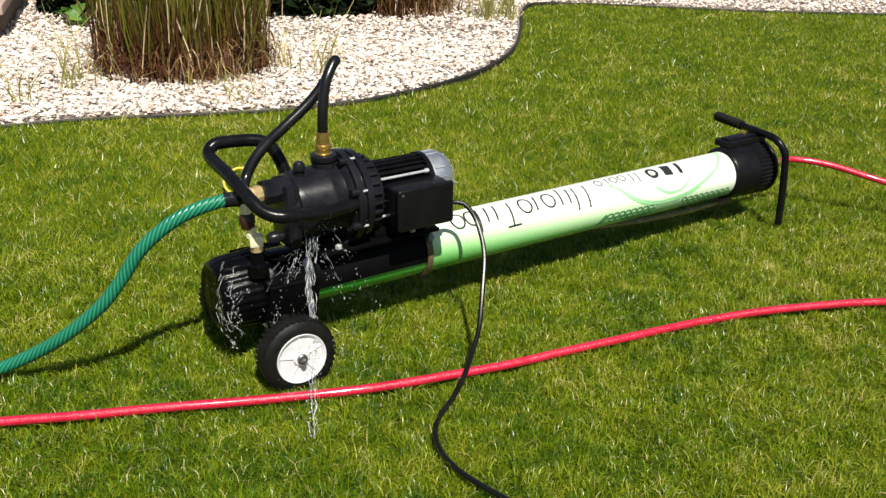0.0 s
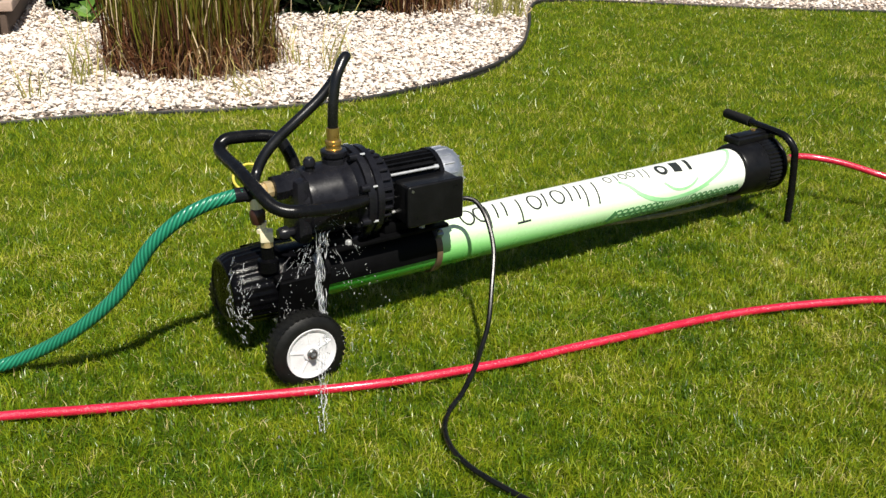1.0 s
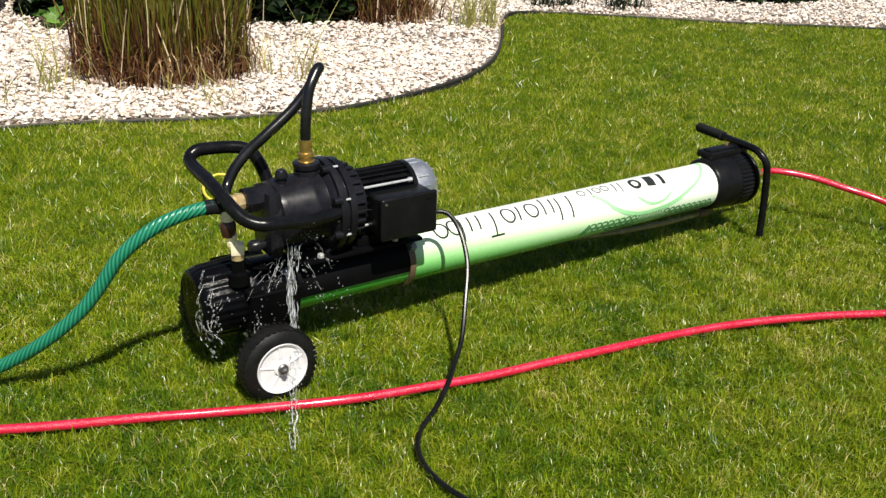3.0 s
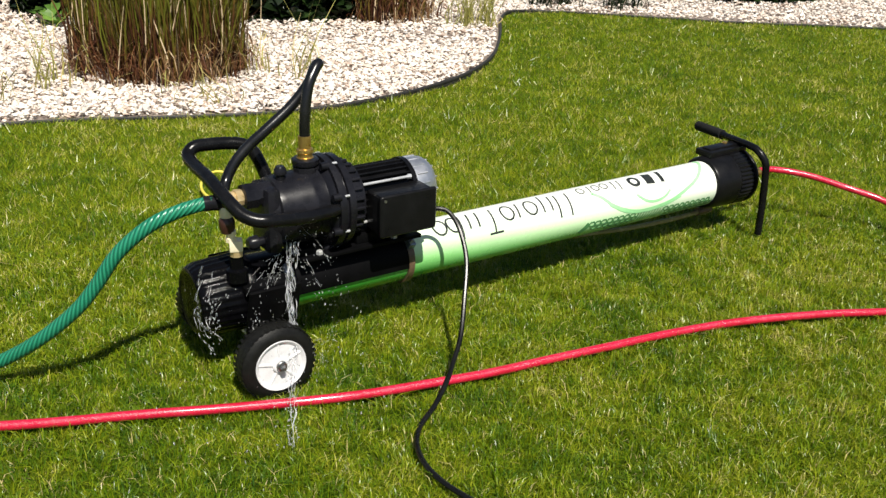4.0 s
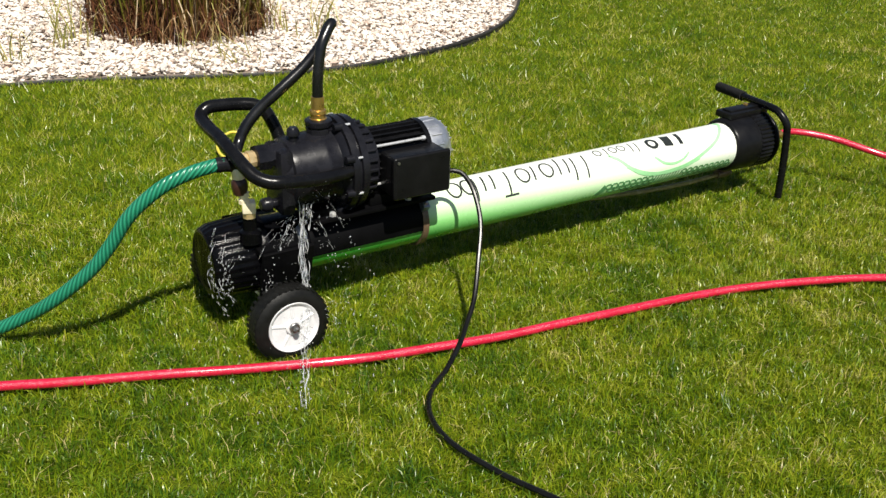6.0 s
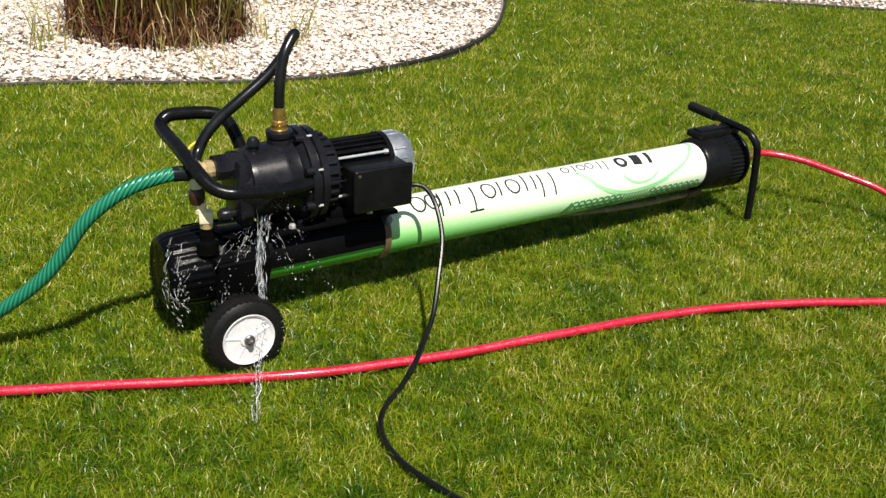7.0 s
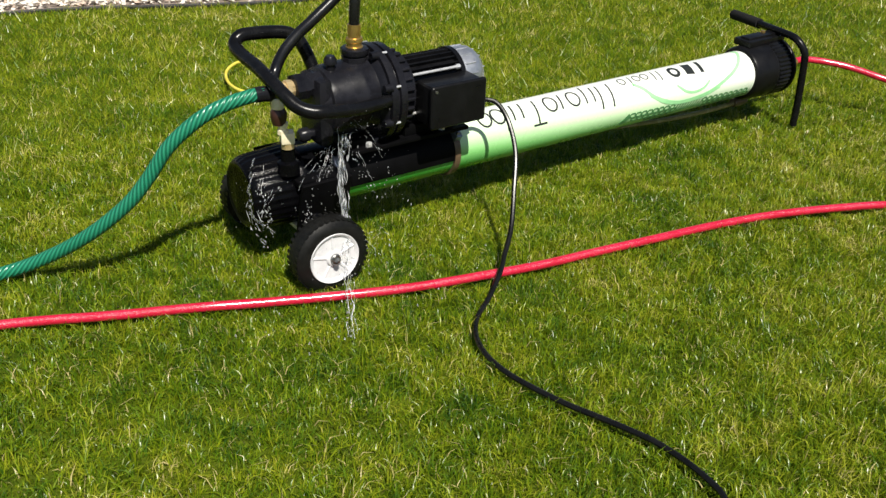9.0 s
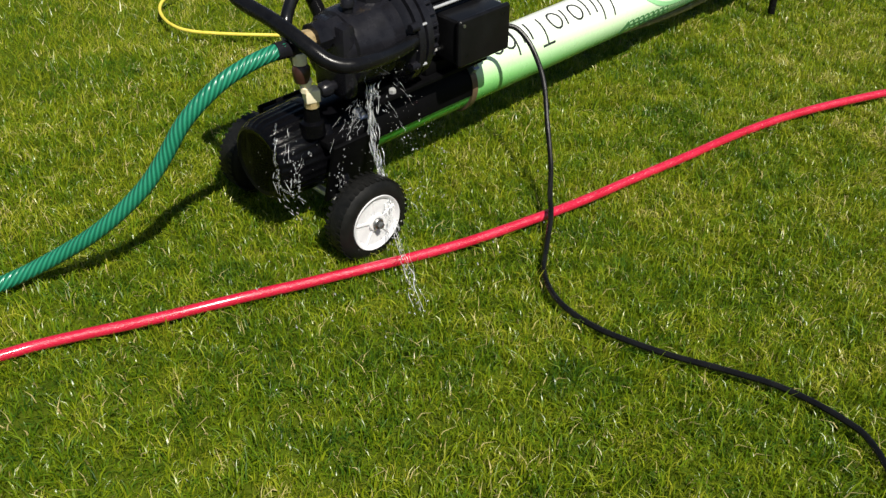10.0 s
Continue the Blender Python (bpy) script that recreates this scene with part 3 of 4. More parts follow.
# bent carrying handle round the pump front
bm = pipe([(-0.615, -0.1, 0.326), (-0.65, -0.112, 0.328), (-0.7, -0.126, 0.333), (-0.74, -0.138, 0.341), (-0.777, -0.144, 0.348), (-0.801, -0.136, 0.351), (-0.819, -0.12, 0.359), (-0.83, -0.095, 0.374), (-0.836, -0.05, 0.39), (-0.837, 0.0, 0.399), (-0.838, 0.045, 0.403), (-0.838, 0.082, 0.409), (-0.833, 0.097, 0.417),
           (-0.818, 0.101, 0.426), (-0.79, 0.102, 0.426), (-0.757, 0.1, 0.424), (-0.728, 0.093, 0.42), (-0.71, 0.085, 0.408), (-0.7, 0.077, 0.388), (-0.692, 0.068, 0.362), (-0.688, 0.055, 0.335)], 0.0128, 16, 6)
part("carry_handle", bm, M_PAINT, cart, "bent black steel carrying handle")

# black pressure hose from the pump top down to the tube inlet
bm = pipe([(-0.645, PV, 0.44), (-0.643, PV, 0.49), (-0.632, -0.014, 0.545), (-0.612, -0.004, 0.575), (-0.6, 0.004, 0.584), (-0.604, 0.014, 0.572), (-0.617, 0.016, 0.544), (-0.653, 0.016, 0.506), (-0.711, 0.016, 0.463), (-0.745, 0.02, 0.436),
           (-0.775, 0.02, 0.406), (-0.795, 0.014, 0.376), (-0.812, -0.012, 0.356), (-0.823, -0.042, 0.344), (-0.826, -0.056, 0.328)], 0.0105, 14, 7)
part("pressure_hose", bm, M_HOSE, cart, "black rubber pressure hose")
bm = lathe(bmesh.new(), [(0, 0.012), (0.012, 0.015), (0.024, 0.015), (0.03, 0.011)], 12, (-0.826, -0.059, 0.306), "z")
part("hose_nut", bm, M_NUTBROWN, cart, "dark brown swivel nut")
part("hose_collar", lathe(bmesh.new(), [(0, 0.009), (0.002, 0.0115), (0.02, 0.0118), (0.022, 0.0108)], 14, (-0.8265, -0.0585, 0.335), "z"), M_PALEBRASS, cart, "pale brass hose collar")
bm = lathe(bmesh.new(), [(0, 0.0105), (0.008, 0.0105), (0.009, 0.008), (0.014, 0.008), (0.015, 0.0105), (0.022, 0.0105)], 8, (-0.82, -0.061, 0.287), "z")
block(bm, (-0.812, -0.062, 0.279), (0.025, 0.024, 0.022), 0.003, Matrix.Rotation(radians(-20), 3, "Z"))
part("brass_elbow", bm, M_PALEBRASS, cart, "square pale brass elbow fitting")
part("elbow_nut", lathe(bmesh.new(), [(0, 0.0115), (0.001, 0.0125), (0.013, 0.0125), (0.014, 0.0115)], 8, (-0.8115, -0.0605, 0.256), "z"), M_DULLBRASS, cart, "brass hexagon nut")
part("inlet_boss", lathe(bmesh.new(), [(0, 0.022), (0.022, 0.02), (0.026, 0.014), (0.052, 0.013)], 20, (-0.81, -0.056, 0.205), "z"), M_WET, cart)

# axle frame and wheels
WU, WZ, WV = -0.784, 0.072, 0.183
bm = pipe([(WU, -0.17, WZ), (WU, 0.17, WZ)], 0.007, 12, 2)
part("axle", bm, M_STEEL, cart)
for s in (-1, 1):
    bm = pipe([(WU, s * 0.125, WZ), (WU + 0.002, s * 0.11, WZ + 0.02), (-0.775, s * 0.085, 0.11), (-0.76, s * 0.06, 0.135)], 0.013, 12, 6)
    part("axle_arm", bm, M_WET, cart)
    bm = block(bmesh.new(), (-0.755, s * 0.088, 0.135), (0.105, 0.008, 0.125), 0.003, Matrix.Rotation(radians(-16 * s), 3, "X"))
    block(bm, (-0.755, s * 0.066, 0.19), (0.105, 0.05, 0.012), 0.003)
    part("axle_bracket", bm, M_MATTE, cart, "matte black axle bracket plate")
    bm = bmesh.new()
    prof = [(-0.030 * s, 0.049), (-0.031 * s, 0.056), (-0.028 * s, 0.067), (-0.021 * s, 0.0735), (-0.01 * s, 0.0755), (0.003 * s, 0.0755), (0.012 * s, 0.0735), (0.0185 * s, 0.066), (0.021 * s, 0.056), (0.020 * s, 0.049), (-0.030 * s, 0.049)]
    lathe(bm, prof, 64, (WU, s * 0.160, WZ), "y", caps=False)
    wheel = part("wheel", bm, M_RUBBER, cart, "black rubber tyre on a white plastic rim")
    bm = bmesh.new()
    for k in range(40):
        a = 2 * math.pi * k / 40
        for o in (-0.02 * s, -0.004 * s, 0.009 * s):
            block(bm, (WU + math.cos(a + o * 4) * 0.0752, s * 0.160 + o, WZ + math.sin(a + o * 4) * 0.0752), (0.0012, 0.010, 0.006), 0, Matrix.Rotation(-a, 3, "Y"))
    part("tread", bm, M_RUBBER, wheel, smooth=False)
    lip = s * 0.160
    bm = lathe(bmesh.new(), [(-0.016 * s, 0.03), (0.012 * s, 0.030), (0.0185 * s, 0.0445), (0.0215 * s, 0.047), (0.0225 * s, 0.0505), (0.018 * s, 0.0515), (-0.018 * s, 0.0515)], 56, (WU, lip, WZ), "y")
    lathe(bm, [(0.0 * s, 0.016), (0.02 * s, 0.016), (0.022 * s, 0.014)], 24, (WU, lip, WZ), "y")
    lathe(bm, [(0.004 * s, 0.045), (0.0178 * s, 0.0455), (0.0172 * s, 0.02)], 48, (WU, lip, WZ), "y")
    rim = part("rim", bm, M_RIM, wheel, "white plastic rim")
    for k in range(5):
        a = 2 * math.pi * k / 5 + 0.4
        bm = block(bmesh.new(), (WU + math.cos(a) * 0.03, lip + s * 0.016, WZ + math.sin(a) * 0.03), (0.032, 0.007, 0.006), 0.0015, Matrix.Rotation(-a, 3, "Y"), 1)
        part("spoke", bm, M_RIM, wheel)
    bm = lathe(bmesh.new(), [(0.014 * s, 0.0105), (0.025 * s, 0.0105), (0.027 * s, 0.009)], 20, (WU, lip, WZ), "y")
    lathe(bm, [(0.02 * s, 0.006), (0.034 * s, 0.006), (0.036 * s, 0.003)], 6, (WU, lip, WZ), "y")
    part("hub_nut", bm, M_NUT, wheel, "steel hub nut")

# far end: clamp block and the bent stand with its grip
bm = block(bmesh.new(), (0.592, 0.012, 0.232), (0.138, 0.055, 0.018), 0.004)
block(bm, (0.592, 0.012, 0.242), (0.12, 0.03, 0.008), 0.003)
clamp_block = part("stand_clamp", bm, M_BLACK, cart)
part("clamp_nut", lathe(bmesh.new(), [(0.243, 0.007), (0.25, 0.006)], 8, (0.612, 0.02, 0), "z"), M_BRASS, clamp_block)
bm = pipe([(0.646, -0.105, 0.02), (0.645, -0.105, 0.10), (0.641, -0.103, 0.19), (0.638, -0.098, 0.222), (0.632, -0.078, 0.245), (0.634, -0.05, 0.252), (0.652, 0.03, 0.249), (0.672, 0.11, 0.245)], 0.0095, 14, 7)
stand = part("stand", bm, M_PAINT, cart, "bent black steel stand")
bm = lathe(bmesh.new(), [(0, 0.0125), (0.0, 0.0135), (0.115, 0.0135), (0.119, 0.011)], 18, (0, 0, 0), "x")
d = Vector((0.690, 0.185, 0.2405)) - Vector((0.664, 0.075, 0.2465))
bmesh.ops.transform(bm, matrix=Matrix.Translation((0.664, 0.075, 0.2465)) @ d.to_track_quat("X", "Z").to_matrix().to_4x4(), verts=bm.verts)
part("grip", bm, M_FOAM, stand, "foam grip sleeve")

# drain tube under the filter tube
bm = pipe([(0.04, 0.01, 0.092), (0.12, 0.006, 0.086), (0.26, 0.0, 0.076), (0.40, 0.0, 0.07), (0.50, 0.002, 0.07), (0.545, 0.004, 0.071)], 0.006, 10, 6)
part("drain_tube", bm, M_OLIVE, cart, "yellowish clear drain tube")
bm = lathe(bmesh.new(), [(0.52, 0.011), (0.55, 0.012), (0.57, 0.009)], 12, (0, 0.004, 0.071))
block(bm, (0.548, 0.004, 0.085), (0.022, 0.02, 0.03), 0.003)
part("drain_fitting", bm, M_TAPE, cart, "brown plastic drain fitting")


# ---- print on the tube: plain marks only ----
def on_tube(u, ang, lift=0.0007):
    a = radians(ang)
    return Vector((u, -(R + lift) * math.cos(a), AX + (R + lift) * math.sin(a)))


def print_strip(bm, points, width):
    """A thin raised stroke along (u, angle) points on the tube's skin."""
    pts = []
    for (u0, a0), (u1, a1) in zip(points, points[1:]):
        pts += [(u0 + (u1 - u0) * k / 4, a0 + (a1 - a0) * k / 4) for k in range(4)]
    pts.append(points[-1])
    mm = radians(1) * R
    prev = None
    for k, (u, a) in enumerate(pts):
        q, p = pts[min(k + 1, len(pts) - 1)], pts[max(k - 1, 0)]
        t = Vector((q[0] - p[0], (q[1] - p[1]) * mm)).normalized()
        nrm = Vector((-t.y, t.x)) * width / 2
        row = [bm.verts.new(on_tube(u + nrm.x * s, a + nrm.y * s / mm, lift)) for s, lift in ((1, 0.0002), (1, 0.0009), (-1, 0.0009), (-1, 0.0002))]
        if prev:
            for j in range(3):
                bm.faces.new((prev[j], prev[j + 1], row[j + 1], row[j]))
        prev = row
    return bm


# plain ovals and bars where the large name stands
def oval(u, ang, du, da):
    return [(u + du * math.cos(radians(a)), ang + da * math.sin(radians(a))) for a in range(0, 361, 30)]


for u in (-0.334, -0.298, -0.151, -0.084):
    part("name_mark", print_strip(bmesh.new(), oval(u, 62, 0.0165, 20), 0.0043), M_INK, filter_tube)
for u, lo, hi in ((-0.282, 24, 82), (-0.258, 42, 83), (-0.234, 42, 83), (-0.196, 22, 82), (-0.122, 42, 82), (-0.05, 41, 92), (-0.026, 41, 83), (-0.008, 21, 82), (0.026, 21, 82)):
    part("name_mark", print_strip(bmesh.new(), [(u + 0.004, hi), (u - 0.002, lo)], 0.0043), M_INK, filter_tube)
part("name_mark", print_strip(bmesh.new(), [(-0.215, 21), (-0.178, 21.5)], 0.0043), M_INK, filter_tube)
for u in (0.078, 0.126, 0.152):
    part("small_mark", print_strip(bmesh.new(), oval(u, 78, 0.010, 11), 0.0026), M_INK, filter_tube)
for u, lo, hi in ((0.102, 58, 90), (0.178, 58, 90), (0.196, 54, 88)):
    part("small_mark", print_strip(bmesh.new(), [(u + 0.004, hi), (u, lo)], 0.003), M_INK, filter_tube)
part("logo_mark", print_strip(bmesh.new(), oval(0.246, 71, 0.014, 14), 0.0085), M_INK, filter_tube)
for u, lo, hi, w in ((0.292, 53, 88, 0.026), (0.332, 51, 89, 0.011)):
    part("logo_mark", print_strip(bmesh.new(), [(u + 0.005, hi), (u, lo)], w), M_INK, filter_tube)
# green ring arcs and the net pattern


def arc(points, w):
    line = [(p.x, p.y * 100) for p in spline([(u, a / 100, 0) for u, a in points], 3)]
    part("ring_mark", print_strip(bmesh.new(), line, w), M_INK_GREEN, filter_tube)


arc([(0.10, 62), (0.124, 45), (0.156, 18), (0.217, -4), (0.273, -8), (0.342, 0), (0.4, 20), (0.435, 35), (0.463, 54), (0.492, 87), (0.49, 105)], 0.0085)
arc([(0.14, 24), (0.19, -1), (0.25, -12), (0.32, -9), (0.38, 6)], 0.004)
arc([(0.232, 34), (0.258, 16), (0.29, 9), (0.322, 14), (0.345, 28)], 0.006)
for k in range(22):
    u = 0.085 + 0.4 * k / 21
    top_a = -8 - 9 * k / 21
    size = 0.0098 - 0.0028 * k / 21
    if 8 <= k <= 12:
        for o in (0, 0.0095):
            part("net_mark", print_strip(bmesh.new(), [(u + o, top_a - 1), (u + o - 0.006, top_a - 27)], 0.0034), M_INK_DARK, filter_tube)
        continue
    for row in range(2 if k < 3 else 3):
        o = 0.0085 if row % 2 else 0
        hexa = [(u + o + size * math.cos(radians(60 * j)), top_a - 5 - 11 * row + 6.2 * math.sin(radians(60 * j))) for j in range(7)]
        part("net_mark", print_strip(bmesh.new(), hexa, 0.0032), M_INK_DARK, filter_tube)
part("net_mark", print_strip(bmesh.new(), [(0.05, -32), (0.075, -10)], 0.013), M_INK_DARK, filter_tube)

# ---- hoses and cable ----
GREEN = [(-0.372, 1.797, 0.362), (-0.392, 1.785, 0.366), (-0.446, 1.765, 0.354), (-0.496, 1.748, 0.33), (-0.549, 1.735, 0.284), (-0.591, 1.728, 0.224), (-0.633, 1.722, 0.174), (-0.704, 1.72, 0.115), (-0.78, 1.73, 0.066), (-0.86, 1.728, 0.031), (-0.95, 1.695, 0.022), (-1.2, 1.6, 0.021), (-1.8, 1.45, 0.021), (-3, 1.3, 0.021)]
green_hose = part("garden_hose", pipe(GREEN, 0.0126, 20, 8, True), M_GREEN)
tagged(green_hose, "dark green ribbed garden hose feeding the pump", "hose")
bm = bmesh.new()
sweep(bm, [Vector((-0.362, 1.801, 0.360)), Vector((-0.385, 1.789, 0.365)), Vector((-0.40, 1.782, 0.365))], 0.0142, 16)
part("hose_ferrule", bm, M_CAST, green_hose)

RED = [(-3, 1.1, 0.018), (-1.7, 1.33, 0.019), (-1.15, 1.47, 0.02), (-0.88, 1.542, 0.021), (-0.786, 1.567, 0.021), (-0.64, 1.588, 0.023), (-0.494, 1.614, 0.025), (-0.345, 1.646, 0.021), (-0.137, 1.688, 0.023), (0.023, 1.739, 0.025), (0.136, 1.788, 0.021), (0.253, 1.839, 0.023), (0.376, 1.891, 0.025), (0.545, 1.973, 0.021), (0.705, 2.026, 0.023), (0.894, 2.064, 0.025), (1.046, 2.088, 0.022), (1.185, 2.114, 0.022), (1.283, 2.163, 0.022), (1.355, 2.222, 0.022), (1.403, 2.295, 0.022), (1.42, 2.356, 0.025), (1.417, 2.429, 0.032), (1.386, 2.516, 0.046), (1.327, 2.592, 0.067), (1.252, 2.64, 0.095), (1.167, 2.669, 0.116), (1.07, 2.706, 0.137), (0.969, 2.722, 0.147), (0.9, 2.68, 0.147)]
red_hose = part("product_water_hose", pipe(RED, 0.009, 14, 8), M_RED)
sweep_end = sweep(bmesh.new(), [Vector(RED[-1]), Vector(RED[-1]).lerp(Vector(RED[-2]), 0.4)], 0.0118, 14)
part("hose_ferrule", sweep_end, M_BRASS, red_hose, "crimped brass ferrule")
tagged(red_hose, "bright red rubber hose looping across the lawn", "hose")

CABLE = [(0.009, 1.989, 0.282), (0.03, 1.997, 0.284), (0.053, 1.992, 0.277), (0.074, 1.967, 0.25), (0.088, 1.93, 0.2), (0.0845, 1.88, 0.14), (0.077, 1.82, 0.085), (0.061, 1.765, 0.054), (0.05, 1.72, 0.043), (0.026, 1.661, 0.023), (-0.002, 1.583, 0.023), (0.0, 1.506, 0.023), (0.038, 1.431, 0.023), (0.117, 1.355, 0.023), (0.19, 1.303, 0.023), (0.257, 1.249, 0.023), (0.309, 1.174, 0.023), (0.322, 1.107, 0.023), (0.3, 0.9, 0.02), (0.4, 0.4, 0.018), (0.7, -0.5, 0.016), (0.8, -2, 0.016)]
cable = part("power_cable", pipe(CABLE, 0.005, 10, 7), M_CABLE)
tagged(cable, "black rubber power cable trailing from the motor over the lawn", "cable")

CORD = [(-0.606, 2.945, 0.03), (-0.63, 2.93, 0.034), (-0.648, 2.88, 0.032), (-0.645, 2.82, 0.03), (-0.62, 2.75, 0.03), (-0.575, 2.70, 0.03), (-0.49, 2.67, 0.028), (-0.36, 2.64, 0.026)]
cord = part("yellow_cord", pipe(CORD, 0.0042, 10, 7), M_YELLOW)
tagged(cord, "thin yellow cord lying curled on the lawn", "cord")

# ---- leaking water ----
leak = thing("leaking_water", "clear water spraying and dripping from the pump", "water", CART)


def strand(points, r, material=None, name="water_strand"):
    """A ragged thread of water that swells and pinches off along its way."""
    pts = spline(points, 16)
    k0 = rng.uniform(0, 50)
    for k in range(1, len(pts) - 1):
        pts[k] = pts[k] + Vector((noise.noise(pts[k] * 45 + Vector((k0, 0, 0))), noise.noise(pts[k] * 45 + Vector((9, k0, 9))), 0)) * 0.006
    swell = [noise.noise(Vector((k0, k * 0.33, 0))) for k in range(len(pts))]
    bm, run = bmesh.new(), []
    for k, (p, w) in enumerate(zip(pts, swell)):
        if w > -0.22:
            run.append((p, r * (0.5 + 1.3 * w)))
        if (w <= -0.22 or k == len(pts) - 1) and run:
            if len(run) > 2:
                radii = [q for _, q in run]
                sweep(bm, [q for q, _ in run], lambda s: radii[round(s * (len(radii) - 1))] * math.sin(math.pi * (0.1 + 0.8 * s)), 7)
            run = []
    return part(name, bm, material or M_WATER, leak)


def world_to_cart(x, y, z):
    return CART.inverted() @ Vector((x, y, z))


LAND = world_to_cart(-0.222, 1.53, 0.02)
top = Vector((-0.715, -0.098, 0.27))
def trail(points, gap, size, spread):
    """Droplets strung along a falling path."""
    for p in spline(points, gap):
        if rng.uniform() < 0.75:
            drop(p + Vector(rng.normal(0, spread, 3)), size * rng.uniform(0.5, 1.5))


DROPS = []
for _ in range(5):
    bm = bmesh.new()
    bmesh.ops.create_icosphere(bm, subdivisions=1, radius=1)
    for v in bm.verts:
        v.co *= rng.uniform(0.75, 1.25)
    me = bpy.data.meshes.new("droplet")
    bm.to_mesh(me)
    bm.free()
    me.materials.append(M_WATER)
    DROPS.append(me)


def drop(c, size):
    ob = part("droplet", DROPS[int(rng.integers(0, 5))], M_WATER, leak)
    ob.matrix_local = Matrix.Translation((c.x, c.y, max(c.z, 0.022))) @ Euler(tuple(rng.normal(0, 0.5, 3))).to_matrix().to_4x4() @ Matrix.Diagonal((size * 0.8, size * 0.8, size * rng.uniform(0.8, 2.0), 1))


for k in range(7):
    e = Vector((rng.uniform(-0.83, -0.74), rng.uniform(-0.115, -0.085), rng.uniform(0.17, 0.225)))
    b0 = Vector((-0.735, -0.088, 0.25)) + Vector(rng.normal(0, 0.004, 3))
    strand([b0, b0.lerp(e, 0.5) + Vector((0, -0.006, 0.012)), e], rng.uniform(0.0002, 0.0004))
    trail([b0.lerp(e, 0.3), e, e * 2 - b0 + Vector((0, 0, -0.02))], 4, 0.0009, 0.006)
for k in range(22):
    o = Vector((rng.normal(0, 0.006), rng.normal(0, 0.005), rng.normal(0, 0.006)))
    path = [top + o * 1.6, Vector((-0.732, -0.115, 0.205)) + o, Vector((-0.744, -0.148, 0.14)) + o * 0.7, Vector((-0.756, -0.178, 0.095)) + o * 0.8, LAND.lerp(Vector((-0.756, -0.178, 0.095)), 0.45) + o * 0.9, LAND + o * 1.3]
    begin = 0 if k < 12 else int(rng.integers(1, 3))
    end = min(begin + int(rng.integers(2, 5)), 6)
    strand(path[begin:end], rng.uniform(0.0004, 0.0011))
    if k % 4 == 0:
        strand(path[:4], rng.uniform(0.0028, 0.005), M_VEIL)
    if k % 3 == 0:
        trail(path[2:], 5, 0.0013, 0.005)
for k in range(6):
    o = Vector(rng.normal(0, 0.007, 3))
    strand([Vector(p) + o for p in ((-0.868, -0.035, 0.224), (-0.884, -0.05, 0.19), (-0.893, -0.056, 0.155), (-0.888, -0.062, 0.12), (-0.874, -0.072, 0.098))], rng.uniform(0.0004, 0.0008) if k else 0.004, None if k else M_VEIL)
for lo, hi, u in ((-50, 60, -0.876), (-45, 30, -0.866)):
    trail([(u, -0.080 * math.cos(radians(a)), AX + 0.080 * math.sin(radians(a))) for a in range(hi, lo, -16)], 4, 0.0013, 0.006)
for a, b, c in (((-0.70, -0.09, 0.275), (-0.69, -0.13, 0.23), (-0.675, -0.15, 0.16)), ((-0.69, -0.09, 0.29), (-0.665, -0.12, 0.26), (-0.635, -0.14, 0.19)), ((-0.735, -0.085, 0.225), (-0.77, -0.10, 0.20), (-0.79, -0.10, 0.17)),
                ((-0.85, -0.085, 0.19), (-0.87, -0.085, 0.16), (-0.88, -0.09, 0.13)), ((-0.80, -0.11, 0.14), (-0.812, -0.13, 0.11), (-0.818, -0.14, 0.09))):
    for j in range(2):
        o = Vector(rng.normal(0, 0.005, 3))
        strand([Vector(a) + o, Vector(b) + o, Vector(b).lerp(Vector(c), 0.5) - o], rng.uniform(0.0002, 0.0005))
        trail([Vector(a) + o, Vector(b) + o * 2, Vector(c) - o, Vector(c) * 2 - Vector(b) + Vector((0, 0, -0.02))], 6, 0.0013, 0.005)
for k in range(150):
    pick = k % 4
    if pick == 0:
        c = Vector((-0.88, -0.05, 0.15)) + Vector(rng.normal(0, 1, 3)) * 0.035
    elif pick == 1:
        c = Vector((-0.72, -0.14, 0.18)) + Vector((rng.normal(0, 0.03), rng.normal(0, 0.025), rng.normal(0, 0.06)))
    elif pick == 2:
        c = Vector((-0.735, -0.22, 0.05)) + Vector((rng.normal(0, 0.05), rng.normal(0, 0.04), abs(rng.normal(0, 0.035))))
    else:
        c = Vector((-0.66, -0.15, 0.19)) + Vector((rng.normal(0, 0.025), rng.normal(0, 0.02), rng.normal(0, 0.05)))
    drop(c, rng.uniform(0.0003, 0.001))
for k in range(5):
    c = Vector((-0.715, -0.175, 0.085)) + Vector(rng.normal(0, 0.006, 3))
    e = c + Vector((rng.uniform(0.0, 0.035), rng.normal(-0.01, 0.01), rng.uniform(-0.05, 0.025)))
    strand([c, c.lerp(e, 0.5) + Vector((0, 0, 0.008)), e], rng.uniform(0.0002, 0.0005))
for k in range(32):
    drop(Vector((-0.695, -0.18, 0.075)) + Vector((rng.normal(0, 0.016), rng.normal(0, 0.012), rng.normal(0, 0.025))), rng.uniform(0.0005, 0.0013))
for k in range(55):
    drop(Vector((-0.72 + rng.normal(0, 0.16), -0.24 + rng.normal(0, 0.1), 0.026 + rng.uniform(0, 0.01))), rng.uniform(0.0008, 0.0022))


